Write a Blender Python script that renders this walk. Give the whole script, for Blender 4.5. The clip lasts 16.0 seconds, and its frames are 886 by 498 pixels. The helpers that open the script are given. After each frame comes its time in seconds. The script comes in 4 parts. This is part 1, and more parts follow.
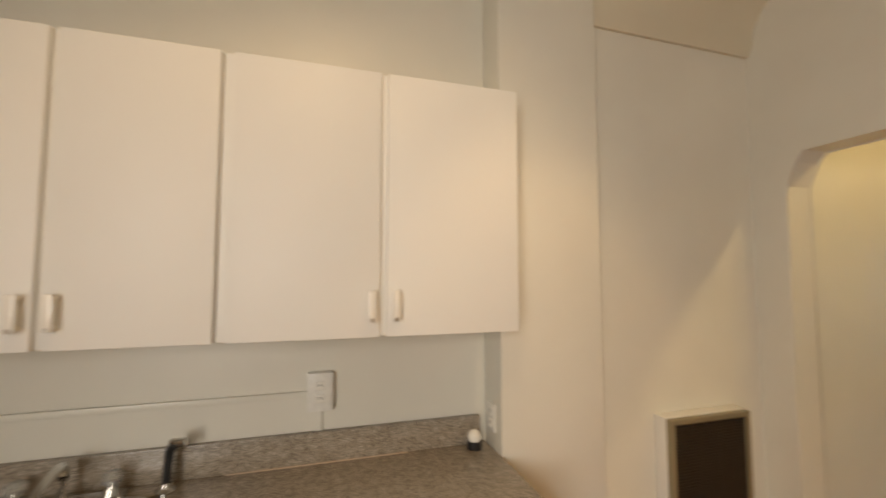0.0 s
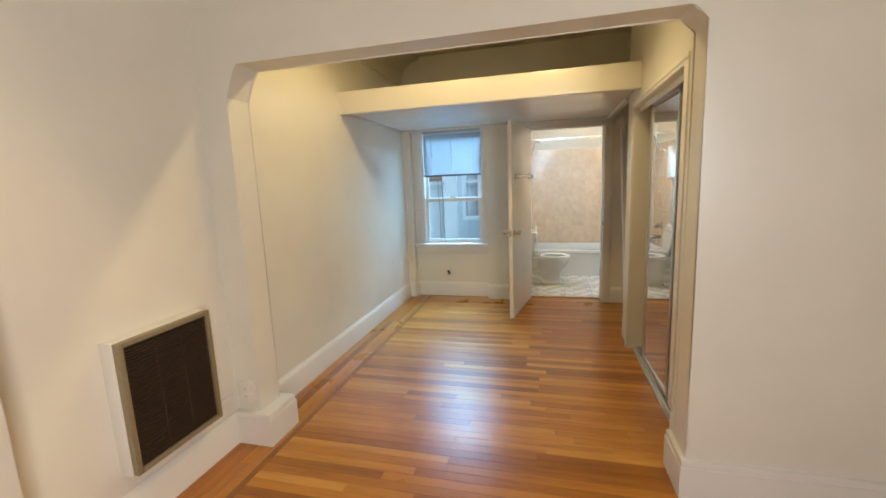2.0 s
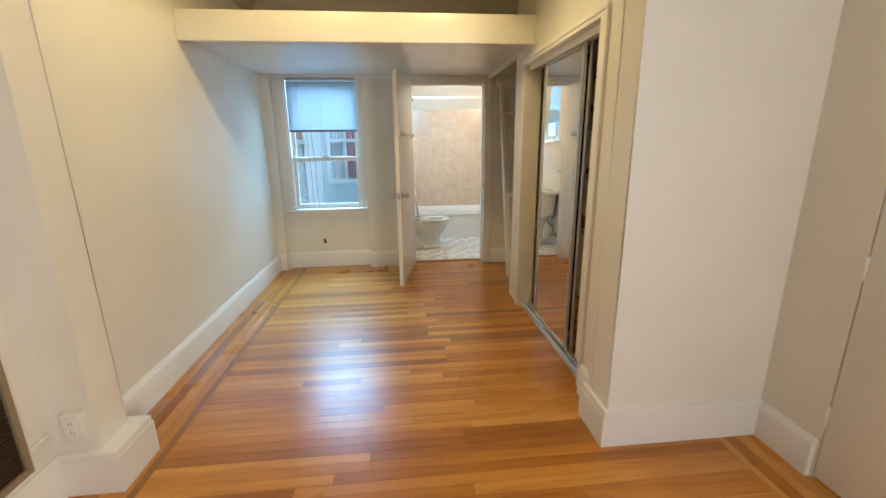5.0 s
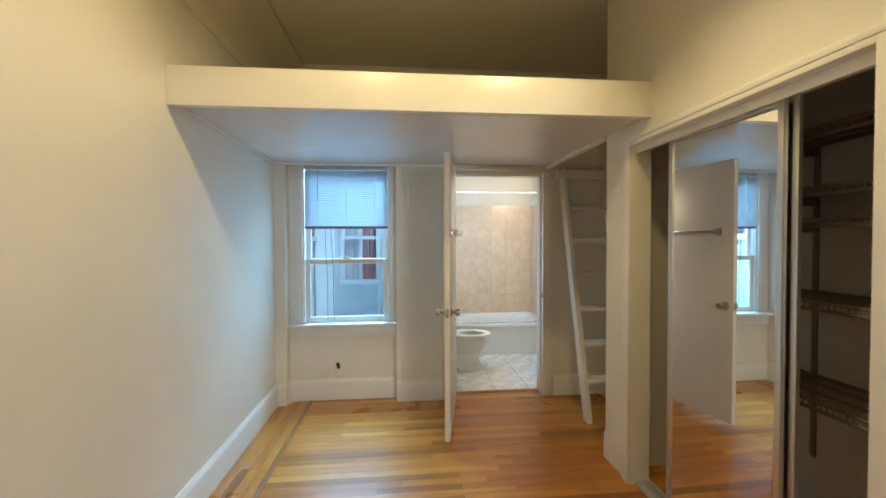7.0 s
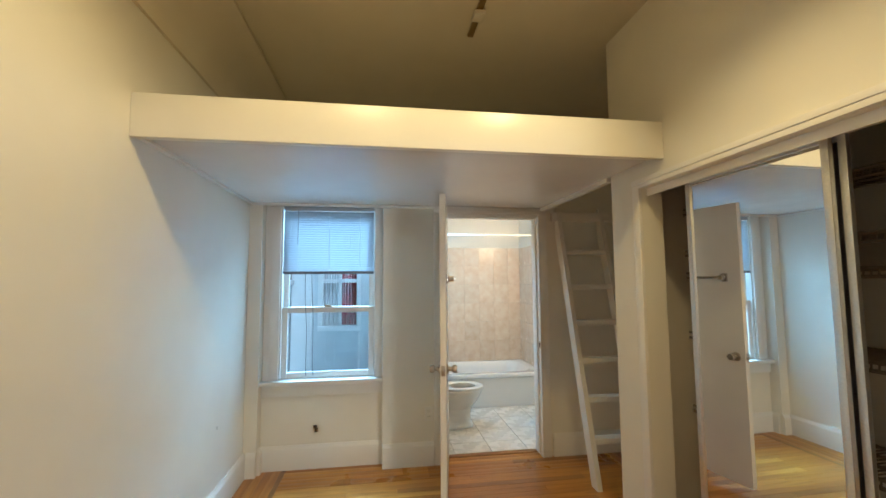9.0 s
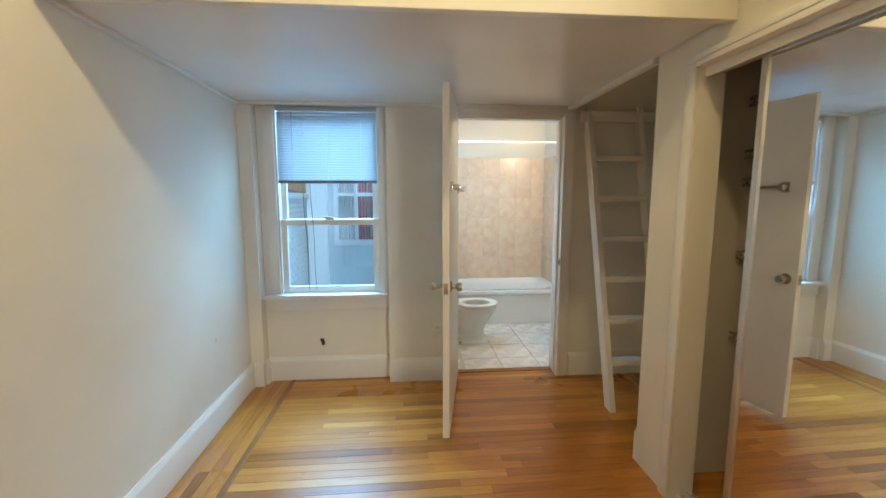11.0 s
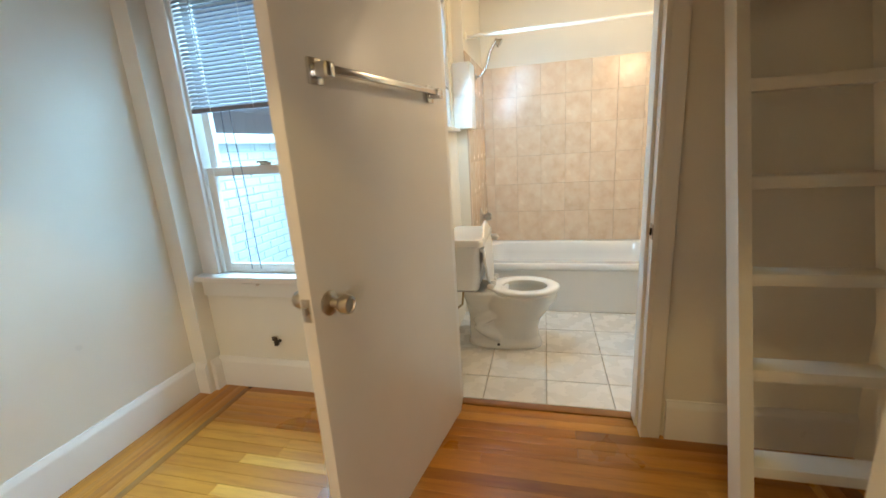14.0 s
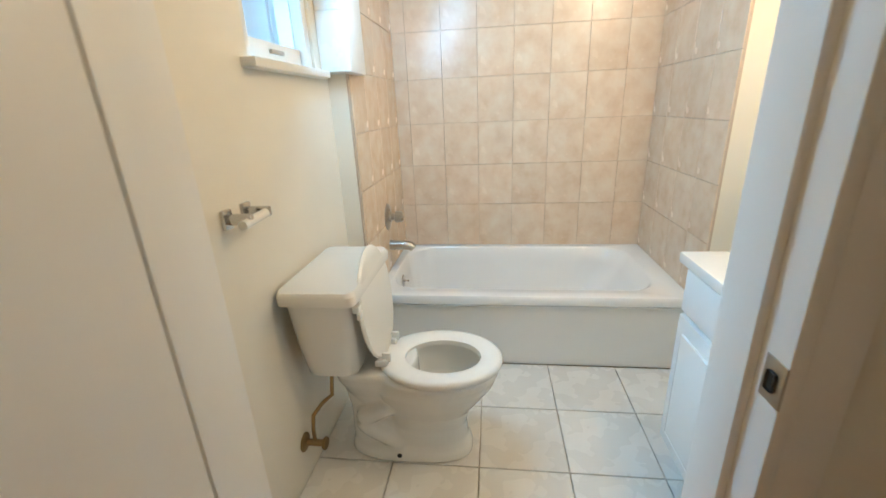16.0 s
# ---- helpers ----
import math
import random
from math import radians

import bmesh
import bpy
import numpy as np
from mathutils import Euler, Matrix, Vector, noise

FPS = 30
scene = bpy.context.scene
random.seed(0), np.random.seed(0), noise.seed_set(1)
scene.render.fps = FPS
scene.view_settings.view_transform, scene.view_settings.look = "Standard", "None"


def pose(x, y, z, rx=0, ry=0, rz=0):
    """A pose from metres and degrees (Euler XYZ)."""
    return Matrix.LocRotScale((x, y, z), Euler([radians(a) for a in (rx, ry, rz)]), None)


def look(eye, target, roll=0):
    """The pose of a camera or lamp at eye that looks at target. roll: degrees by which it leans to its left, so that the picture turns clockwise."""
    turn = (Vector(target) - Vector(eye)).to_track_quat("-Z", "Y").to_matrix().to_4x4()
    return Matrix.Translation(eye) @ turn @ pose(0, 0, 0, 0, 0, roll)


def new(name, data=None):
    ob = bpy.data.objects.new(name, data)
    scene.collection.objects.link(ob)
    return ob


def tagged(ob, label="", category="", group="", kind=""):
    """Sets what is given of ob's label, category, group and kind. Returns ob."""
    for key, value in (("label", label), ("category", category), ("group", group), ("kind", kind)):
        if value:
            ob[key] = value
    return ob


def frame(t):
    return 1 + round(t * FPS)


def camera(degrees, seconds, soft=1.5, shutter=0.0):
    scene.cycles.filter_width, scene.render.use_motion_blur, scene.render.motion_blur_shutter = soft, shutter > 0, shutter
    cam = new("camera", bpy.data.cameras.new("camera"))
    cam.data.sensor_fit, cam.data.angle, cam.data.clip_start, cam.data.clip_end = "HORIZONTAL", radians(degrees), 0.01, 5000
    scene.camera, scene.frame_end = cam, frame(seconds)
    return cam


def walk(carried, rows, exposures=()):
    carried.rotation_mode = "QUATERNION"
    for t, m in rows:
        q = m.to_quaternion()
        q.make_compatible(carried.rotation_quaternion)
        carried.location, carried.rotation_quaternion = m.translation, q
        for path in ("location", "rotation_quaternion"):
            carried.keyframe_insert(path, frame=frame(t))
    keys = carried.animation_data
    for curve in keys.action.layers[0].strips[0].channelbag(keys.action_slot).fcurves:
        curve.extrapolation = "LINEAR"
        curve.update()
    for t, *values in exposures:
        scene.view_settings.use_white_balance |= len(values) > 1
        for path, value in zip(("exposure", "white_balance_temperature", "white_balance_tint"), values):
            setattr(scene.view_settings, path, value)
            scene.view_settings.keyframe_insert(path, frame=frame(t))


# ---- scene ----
cam = camera(94.6, 16.0, shutter=0.3)
PATH = [
    (0, (0.125, 0.103, 1.487), (0.707, 2.012, 1.619), 0.0),
    (0.5, (0.235, 0.082, 1.476), (1.472, 1.653, 1.495), -0.5),
    (1, (0.372, -0.01, 1.438), (2.009, 1.134, 1.327), -1.2),
    (1.5, (0.416, -0.086, 1.44), (2.258, 0.668, 1.239), -1.8),
    (2, (0.428, -0.106, 1.439), (2.341, 0.389, 1.126), -2.3),
    (2.5, (0.418, -0.079, 1.408), (2.323, 0.257, 0.899), -2.6),
    (3, (0.409, -0.069, 1.35), (2.249, 0.142, 0.594), -2.1),
    (3.5, (0.419, -0.097, 1.337), (2.239, -0.075, 0.507), -2.0),
    (4, (0.426, -0.07, 1.364), (2.301, -0.129, 0.67), -1.4),
    (6.5, (1.533, 0.584, 1.412), (3.503, 0.334, 1.174), -0.6),
    (7, (1.752, 0.534, 1.429), (3.742, 0.346, 1.386), -0.2),
    (7.5, (1.865, 0.573, 1.455), (3.854, 0.389, 1.564), 0.1),
    (8, (1.929, 0.619, 1.481), (3.901, 0.379, 1.711), 0.1),
    (10.5, (2.184, 0.615, 1.446), (4.158, 0.313, 1.334), -0.9),
    (11, (2.308, 0.444, 1.426), (4.286, 0.281, 1.177), -0.1),
    (11.5, (2.442, 0.358, 1.387), (4.415, 0.408, 1.065), 1.1),
    (12, (2.651, 0.183, 1.382), (4.606, 0.435, 1.045), -0.9),
    (12.5, (2.841, 0.02, 1.369), (4.763, 0.432, 1.0), -2.7),
    (13, (3.052, -0.157, 1.354), (4.942, 0.347, 0.937), -2.6),
    (13.5, (3.342, -0.256, 1.283), (5.225, 0.251, 0.838), -2.7),
    (14, (3.674, -0.314, 1.298), (5.553, 0.167, 0.811), -3.7),
    (14.5, (4.016, -0.38, 1.297), (5.888, 0.113, 0.795), -4.0),
    (15, (4.338, -0.399, 1.286), (6.213, 0.046, 0.751), -3.9),
    (15.5, (4.658, -0.385, 1.283), (6.563, -0.085, 0.756), -3.7),
    (16, (4.912, -0.375, 1.264), (6.785, -0.132, 0.607), -2.5),
]
EXPOSURES = [(0.0, -0.74, 7500, 12), (0.5, -0.62, 7300, 12), (1.0, -0.4, 6900, 11), (1.5, -0.28, 6650, 11), (2.5, -0.23, 6600, 11), (3.5, -0.05, 6700, 11), (4.0, -0.03, 6650, 11),
             (6.5, -0.25, 6150, 9), (8.0, -0.24, 6200, 9), (11.0, -0.22, 6250, 10), (12.5, -0.33, 6250, 11), (13.5, -0.27, 6650, 12), (14.5, -0.06, 7600, 14), (15.0, 0.03, 7700, 14), (15.5, -0.16, 6700, 11), (16.0, -0.15, 6350, 10)]
walk(cam, [(t, look(eye, target, roll)) for t, eye, target, roll in PATH], EXPOSURES)

# ---- light ----
world = bpy.data.worlds.new("sky")
scene.world = world
world.use_nodes = True
wn = world.node_tree
sky = wn.nodes.new("ShaderNodeTexSky")
sky.sky_type = "NISHITA"
sky.sun_disc = False
sky.sun_elevation = radians(50)
sky.sun_rotation = radians(200)
wn.links.new(sky.outputs[0], wn.nodes["Background"].inputs[0])
wn.nodes["Background"].inputs[1].default_value = 0.06


def lamp(name, kind, energy, colour, m, size=0.05, size_y=None, angle=None):
    data = bpy.data.lights.new(name, kind)
    data.energy, data.color = energy, colour
    if kind == "AREA":
        data.shape, data.size, data.size_y = "RECTANGLE", size, size_y or size
    elif kind == "SUN":
        data.angle = size
    else:
        data.shadow_soft_size = size
    if angle:
        data.spot_size, data.spot_blend = radians(angle), 0.6
    ob = new(name, data)
    ob.matrix_world = m
    return ob


WARM = (1.0, 0.70, 0.40)
DAY = (0.30, 0.64, 1.0)
TRACK = (1.0, 0.76, 0.36)
lamp("sun", "SUN", 1.5, (0.60, 0.80, 1.0), look((2.2, -1.9, 8), (9.2, 2.1, 0)), radians(10))
lamp("window_daylight", "AREA", 285, DAY, look((6.7, 1.05, 2.75), (4.6, 1.0, 0.6)), 1.3, 0.9)
lamp("window_daylight_low", "AREA", 52, DAY, look((6.9, 1.05, -0.8), (5.3, 1.05, 1.3)), 1.4, 0.9)
lamp("bath_window_daylight", "AREA", 14, DAY, look((6.40, 0.0, 1.82), (7.05, -0.88, 1.15)), 0.24, 0.55)
lamp("kitchen_window_daylight", "AREA", 91, (0.92, 0.94, 0.96), look((-0.9, -1.58, 1.55), (2.3, -0.1, 0.8)), 1.1, 1.2)
lamp("kitchen_track_lamp", "SPOT", 36, WARM, look((0.1, 0.15, 2.79), (0.15, 1.4, 0.95)), 0.07, None, 100)
lamp("kitchen_track_lamp_2", "SPOT", 42, WARM, look((0.9, 0.15, 2.79), (1.0, 1.49, 0.75)), 0.07, None, 56)
lamp("track_lamp", "SPOT", 46, TRACK, look((3.05, -0.25, 2.80), (3.15, 0.7, 0.6)), 0.05, None, 155)
# fill spot added beside the first to even out light on the loft front
lamp("track_lamp_2", "SPOT", 33, TRACK, look((3.05, 0.75, 2.80), (3.05, 1.0, 0.6)), 0.05, None, 155)
lamp("vanity_lamp", "POINT", 30, (1.0, 0.78, 0.52), pose(5.95, -1.25, 2.05), 0.09)

# ---- materials ----


class Mat:
    """A node material with a principled surface and small helpers."""

    def __init__(self, name, rough=0.5, metal=0.0, **more):
        self.m = bpy.data.materials.new(name)
        self.m.use_nodes = True
        self.n, self.l = self.m.node_tree.nodes, self.m.node_tree.links
        self.b = self.n["Principled BSDF"]
        self.b.inputs["Roughness"].default_value = rough
        self.b.inputs["Metallic"].default_value = metal
        for key, value in more.items():
            self.b.inputs[key.replace("_", " ")].default_value = value
        self.co = self.n.new("ShaderNodeTexCoord").outputs["Object"]

    def scaled(self, s, loc=None):
        mp = self.n.new("ShaderNodeMapping")
        mp.inputs["Scale"].default_value = s
        self.l.new(self.co, mp.inputs["Vector"])
        if loc is not None:
            self.l.new(loc, mp.inputs["Location"])
        return mp.outputs[0]

    def noise(self, scale, detail=4, vec=None, rough=0.55):
        t = self.n.new("ShaderNodeTexNoise")
        t.inputs["Scale"].default_value, t.inputs["Detail"].default_value = scale, detail
        t.inputs["Roughness"].default_value = rough
        self.l.new(vec or self.co, t.inputs["Vector"])
        return t.outputs["Fac"]

    def ramp(self, fac, *stops):
        r = self.n.new("ShaderNodeValToRGB")
        e = r.color_ramp.elements
        while len(e) < len(stops):
            e.new(0.5)
        for el, (p, c) in zip(e, stops):
            el.position, el.color = p, (*c, 1)
        self.l.new(fac, r.inputs[0])
        return r.outputs[0]

    def mix(self, a, b, fac, kind="MIX"):
        x = self.n.new("ShaderNodeMix")
        x.data_type, x.blend_type = "RGBA", kind
        for sock, v in ((x.inputs[0], fac), (x.inputs[6], a), (x.inputs[7], b)):
            if hasattr(v, "node"):
                self.l.new(v, sock)
            else:
                sock.default_value = v if not isinstance(v, tuple) else (*v, 1)
        return x.outputs[2]

    def colour(self, sock):
        self.l.new(sock, self.b.inputs["Base Color"])
        return self

    def rough(self, fac, lo, hi):
        r = self.n.new("ShaderNodeMapRange")
        r.inputs[3].default_value, r.inputs[4].default_value = lo, hi
        self.l.new(fac, r.inputs[0])
        self.l.new(r.outputs[0], self.b.inputs["Roughness"])
        return self

    def bump(self, fac, strength, dist=0.002):
        u = self.n.new("ShaderNodeBump")
        u.inputs["Strength"].default_value, u.inputs["Distance"].default_value = strength, dist
        self.l.new(fac, u.inputs["Height"])
        self.l.new(u.outputs[0], self.b.inputs["Normal"])
        return self


def paint(name, c, rough=0.45, bump=0.25, dirt=0.06):
    """House paint with roller stipple and faint uneven patches."""
    m = Mat(name, rough)
    big = m.noise(1.7, 3)
    dark = tuple(v * (1 - dirt) for v in c)
    m.colour(m.ramp(big, (0.35, dark), (0.65, c)))
    m.rough(m.noise(4, 2), rough - 0.06, rough + 0.08)
    m.bump(m.noise(140, 3), bump, 0.0015)
    return m.m


def plain(name, c, rough=0.4, metal=0.0, bump=0.08, scale=60, vary=0.1, **more):
    m = Mat(name, rough, metal, **more)
    n = m.noise(scale, 3)
    m.colour(m.ramp(n, (0.3, tuple(v * (1 - vary) for v in c)), (0.7, c)))
    m.rough(m.noise(scale * 0.3, 2), max(rough - 0.05, 0.02), rough + 0.08)
    m.bump(n, bump, 0.001)
    return m.m


def oak(name, along, islands=False):
    """Varnished oak strip flooring, the grain along one axis, each board of its own tone."""
    m = Mat(name, 0.22)
    if islands:
        rnd = m.n.new("ShaderNodeNewGeometry").outputs["Random Per Island"]
    else:
        rnd = m.n.new("ShaderNodeObjectInfo").outputs["Random"]
    shift = m.n.new("ShaderNodeCombineXYZ")
    mul = m.n.new("ShaderNodeMath")
    mul.operation = "MULTIPLY"
    mul.inputs[1].default_value = 37.0
    m.l.new(rnd, mul.inputs[0])
    for i in range(3):
        m.l.new(mul.outputs[0], shift.inputs[i])
    s = (2.2, 26, 26) if along == "x" else (26, 2.2, 26)
    vec = m.scaled(s, shift.outputs[0])
    grain = m.noise(1.0, 6, vec, 0.65)
    s2 = (9, 240, 240) if along == "x" else (240, 9, 240)
    pore = m.noise(1.0, 3, m.scaled(s2, shift.outputs[0]))
    tone = m.ramp(rnd, (0.0, (0.30, 0.108, 0.011)), (0.14, (0.43, 0.162, 0.018)), (0.55, (0.52, 0.212, 0.027)), (0.86, (0.60, 0.264, 0.040)), (1.0, (0.67, 0.335, 0.066)))
    streak = m.ramp(grain, (0.3, (0.70, 0.60, 0.50)), (0.5, (0.95, 0.92, 0.9)), (0.75, (1.1, 1.08, 1.05)))
    c = m.mix(tone, streak, 0.95, "MULTIPLY")
    fine = m.ramp(pore, (0.35, (0.72, 0.64, 0.55)), (0.5, (1, 1, 1)))
    c = m.mix(c, fine, 0.45, "MULTIPLY")
    m.colour(c)
    m.rough(m.noise(3, 3), 0.22, 0.36)
    m.bump(pore, 0.05, 0.0006)
    m.b.inputs["Coat Weight"].default_value = 0.15
    m.b.inputs["Coat Roughness"].default_value = 0.2
    return m.m


def tile_mat(name, stops, scale, rough):
    m = Mat(name, rough)
    rnd = m.n.new("ShaderNodeObjectInfo").outputs["Random"]
    shift = m.n.new("ShaderNodeVectorMath")
    shift.operation = "SCALE"
    shift.inputs[0].default_value = (31, 17, 23)
    m.l.new(rnd, shift.inputs["Scale"])
    cloud = m.noise(scale, 5, m.scaled((1, 1, 1), shift.outputs[0]))
    c = m.ramp(cloud, *stops)
    tone = m.ramp(rnd, (0, (0.93, 0.92, 0.91)), (1, (1, 1, 1)))
    m.colour(m.mix(c, tone, 1.0, "MULTIPLY"))
    m.rough(m.noise(9, 2), rough - 0.05, rough + 0.1)
    m.bump(m.noise(30, 2), 0.03, 0.001)
    return m.m


M_WALL = paint("wall_paint", (0.80, 0.77, 0.68), 0.31)
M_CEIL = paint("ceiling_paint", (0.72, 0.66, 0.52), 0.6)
M_TRIM = paint("trim_paint", (0.82, 0.80, 0.75), 0.3, 0.12)
M_LOFT = paint("loft_gloss_paint", (0.80, 0.78, 0.74), 0.2, 0.1)
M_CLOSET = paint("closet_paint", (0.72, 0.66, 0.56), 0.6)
M_DOOR = paint("door_paint", (0.77, 0.74, 0.68), 0.32, 0.12)
M_BATH = paint("bath_wall_paint", (0.82, 0.77, 0.66), 0.35)
M_CAB = paint("cabinet_white_paint", (0.83, 0.82, 0.78), 0.5, 0.08, 0.03)
M_LADDER = paint("ladder_paint", (0.78, 0.74, 0.66), 0.4, 0.3, 0.12)
M_OAK_Y = oak("oak_boards_across", "y")
M_OAK_YI = oak("oak_boards_across_rest", "y", True)
M_OAK_X = oak("oak_border_boards", "x")
M_WALNUT = plain("dark_inlay_wood", (0.31, 0.122, 0.022), 0.36, 0, 0.0, 9, 0.3)
M_GAP = plain("floor_gap", (0.06, 0.03, 0.015), 0.8)
M_CHROME = plain("chrome", (0.62, 0.60, 0.57), 0.16, 1.0, 0.02)
M_NICKEL = plain("worn_nickel", (0.50, 0.45, 0.38), 0.28, 1.0, 0.05)
M_ALU = plain("brushed_aluminium", (0.72, 0.73, 0.75), 0.35, 0.9, 0.05, 120)
M_BRASS = plain("old_brass", (0.36, 0.25, 0.12), 0.4, 1.0, 0.2)
M_MIRROR = Mat("mirror", 0.015, 1.0, Base_Color=(0.88, 0.89, 0.87, 1)).m
M_PORC = plain("porcelain", (0.80, 0.77, 0.70), 0.1, 0, 0.0, 5, 0.03, Coat_Weight=0.3)
M_TUB = plain("tub_enamel", (0.84, 0.83, 0.80), 0.13, 0, 0.0, 5, 0.03, Coat_Weight=0.3)
M_SEAT = plain("seat_plastic", (0.84, 0.81, 0.74), 0.2, 0, 0.0, 5, 0.03)
M_PLASTIC = plain("ivory_plastic", (0.83, 0.81, 0.75), 0.35, 0, 0.02)
M_DARK = plain("dark_hole", (0.02, 0.018, 0.015), 0.6)
M_BLACK = plain("black_plastic", (0.02, 0.02, 0.022), 0.3)
M_STEEL = plain("sink_steel", (0.55, 0.55, 0.54), 0.3, 1.0, 0.04)
M_GRILLE = plain("heater_grille", (0.052, 0.036, 0.024), 0.5, 0.3, 0.3, 160)
M_HFRAME = plain("heater_frame", (0.34, 0.29, 0.19), 0.4, 0.4, 0.1)
M_TILE_F = tile_mat("floor_tile", ((0.3, (0.73, 0.70, 0.64)), (0.5, (0.76, 0.735, 0.68)), (0.7, (0.785, 0.765, 0.715))), 6, 0.25)
M_TILE_W = tile_mat("wall_tile", ((0.3, (0.70, 0.51, 0.35)), (0.5, (0.76, 0.59, 0.43)), (0.72, (0.80, 0.67, 0.52))), 11, 0.22)
M_GROUT = plain("grout", (0.58, 0.46, 0.35), 0.85, 0, 0.3)
M_GROUT_F = plain("floor_grout", (0.52, 0.45, 0.36), 0.85, 0, 0.3)
M_WIRE = plain("wire_shelf", (0.22, 0.18, 0.13), 0.5)
M_RED = plain("red_curtain", (0.36, 0.012, 0.03), 0.9, 0, 0.3, 20)
M_CURTAIN = plain("pale_curtain", (0.7, 0.72, 0.75), 0.9, 0, 0.3, 20)
M_FACADE = paint("facade_paint", (0.66, 0.71, 0.75), 0.8, 0.4, 0.15)
M_EXTWHITE = paint("outdoor_white_paint", (0.78, 0.80, 0.82), 0.6)
M_ROOF = plain("grey_roof", (0.42, 0.45, 0.48), 0.85, 0, 0.5, 12)
M_BRICK = paint("painted_brick", (0.74, 0.79, 0.80), 0.75, 0.6, 0.2)
M_MORTAR = paint("brick_mortar", (0.60, 0.65, 0.67), 0.85, 0.6, 0.2)
M_COCK = plain("tarnished_metal", (0.07, 0.06, 0.05), 0.45, 0.6)
M_CABLE = plain("blind_cord", (0.16, 0.18, 0.20), 0.8)
M_RAIL = plain("blind_rail", (0.20, 0.20, 0.23), 0.45)
M_GROUND = plain("yard_concrete", (0.30, 0.30, 0.29), 0.9, 0, 0.4, 6)

gl = Mat("window_glass", 0.0, Transmission_Weight=1.0, IOR=1.45, Base_Color=(0.97, 0.99, 1, 1))
M_GLASS = gl.m
ac = Mat("clear_acrylic", 0.05, Transmission_Weight=0.85, IOR=1.45, Base_Color=(0.9, 0.92, 0.92, 1))
M_ACRYLIC = ac.m
bl = Mat("blind_slat", 0.4, Base_Color=(0.46, 0.49, 0.52, 1))
tr = bl.n.new("ShaderNodeBsdfTranslucent")
tr.inputs[0].default_value = (0.72, 0.80, 0.90, 1)
ms = bl.n.new("ShaderNodeMixShader")
ms.inputs[0].default_value = 0.06
bl.l.new(bl.b.outputs[0], ms.inputs[1])
bl.l.new(tr.outputs[0], ms.inputs[2])
bl.l.new(ms.outputs[0], bl.n["Material Output"].inputs[0])
M_BLIND = bl.m
gr = Mat("granite_counter", 0.25)
sp = gr.noise(230, 4)
bg = gr.noise(38, 5)
c1 = gr.ramp(sp, (0.34, (0.15, 0.125, 0.10)), (0.5, (0.34, 0.295, 0.24)), (0.66, (0.55, 0.49, 0.41)))
c2 = gr.ramp(bg, (0.35, (0.65, 0.62, 0.58)), (0.6, (1, 1, 1)))
gr.colour(gr.mix(c1, c2, 0.7, "MULTIPLY"))
M_GRANITE = gr.m
glow = Mat("lamp_glass", 0.3, Base_Color=(1, 0.9, 0.75, 1))
glow.b.inputs["Emission Color"].default_value = (1, 0.75, 0.42, 1)
glow.b.inputs["Emission Strength"].default_value = 6
M_GLOW = glow.m

# ---- mesh helpers ----


def mesh_ob(name, bm, mat, smooth=None):
    me = bpy.data.meshes.new(name)
    bmesh.ops.recalc_face_normals(bm, faces=bm.faces)
    bm.to_mesh(me)
    bm.free()
    me.materials.append(mat)
    if smooth:
        me.shade_smooth()
        me.set_sharp_from_angle(angle=radians(smooth))
    return new(name, me)


def part(name, bm, mat, parent, label="", smooth=35):
    ob = mesh_ob(name, bm, mat, smooth)
    ob.parent = parent
    if label:
        tagged(ob, label)
    return ob


def thing(name, label, category, group=""):
    return tagged(new(name), label, category, group)


def structure(name, bm, mat, label, smooth=35):
    return tagged(mesh_ob(name, bm, mat, smooth), label, "", "", "structure")


def box(lo, hi, bev=0.0, bm=None, seg=2):
    """A box between two corners, its edges rounded by bev, added to bm."""
    own = bmesh.new()
    lo, hi = Vector([min(a, b) for a, b in zip(lo, hi)]), Vector([max(a, b) for a, b in zip(lo, hi)])
    bmesh.ops.create_cube(own, size=1, matrix=Matrix.Translation((lo + hi) / 2) @ Matrix.Diagonal((*(hi - lo), 1)))
    if bev:
        bmesh.ops.bevel(own, geom=own.edges[:], offset=bev, segments=seg, profile=0.6, affect="EDGES")
    return join(bm, own)


def join(bm, own):
    if bm is None:
        return own
    me = bpy.data.meshes.new("tmp")
    own.to_mesh(me)
    own.free()
    bm.from_mesh(me)
    bpy.data.meshes.remove(me)
    return bm


def boxes(*rows, bev=0.0):
    bm = bmesh.new()
    for r in rows:
        box(r[:3], r[3:6], bev, bm)
    return bm


def rings(rows, caps=True, bm=None):
    """A skin over rings of equally many points."""
    own = bmesh.new()
    vs = [[own.verts.new(p) for p in ring] for ring in rows]
    for a, b in zip(vs, vs[1:]):
        n = len(a)
        for i in range(n):
            own.faces.new((a[i], a[(i + 1) % n], b[(i + 1) % n], b[i]))
    if caps:
        own.faces.new(vs[0][::-1])
        own.faces.new(vs[-1])
    return join(bm, own)


def oval(cx, cy, z, rx, ry, n=32, power=2.0):
    out = []
    for i in range(n):
        a = 2 * math.pi * i / n
        c, s = math.cos(a), math.sin(a)
        out.append((cx + rx * math.copysign(abs(c) ** (2 / power), c), cy + ry * math.copysign(abs(s) ** (2 / power), s), z))
    return out


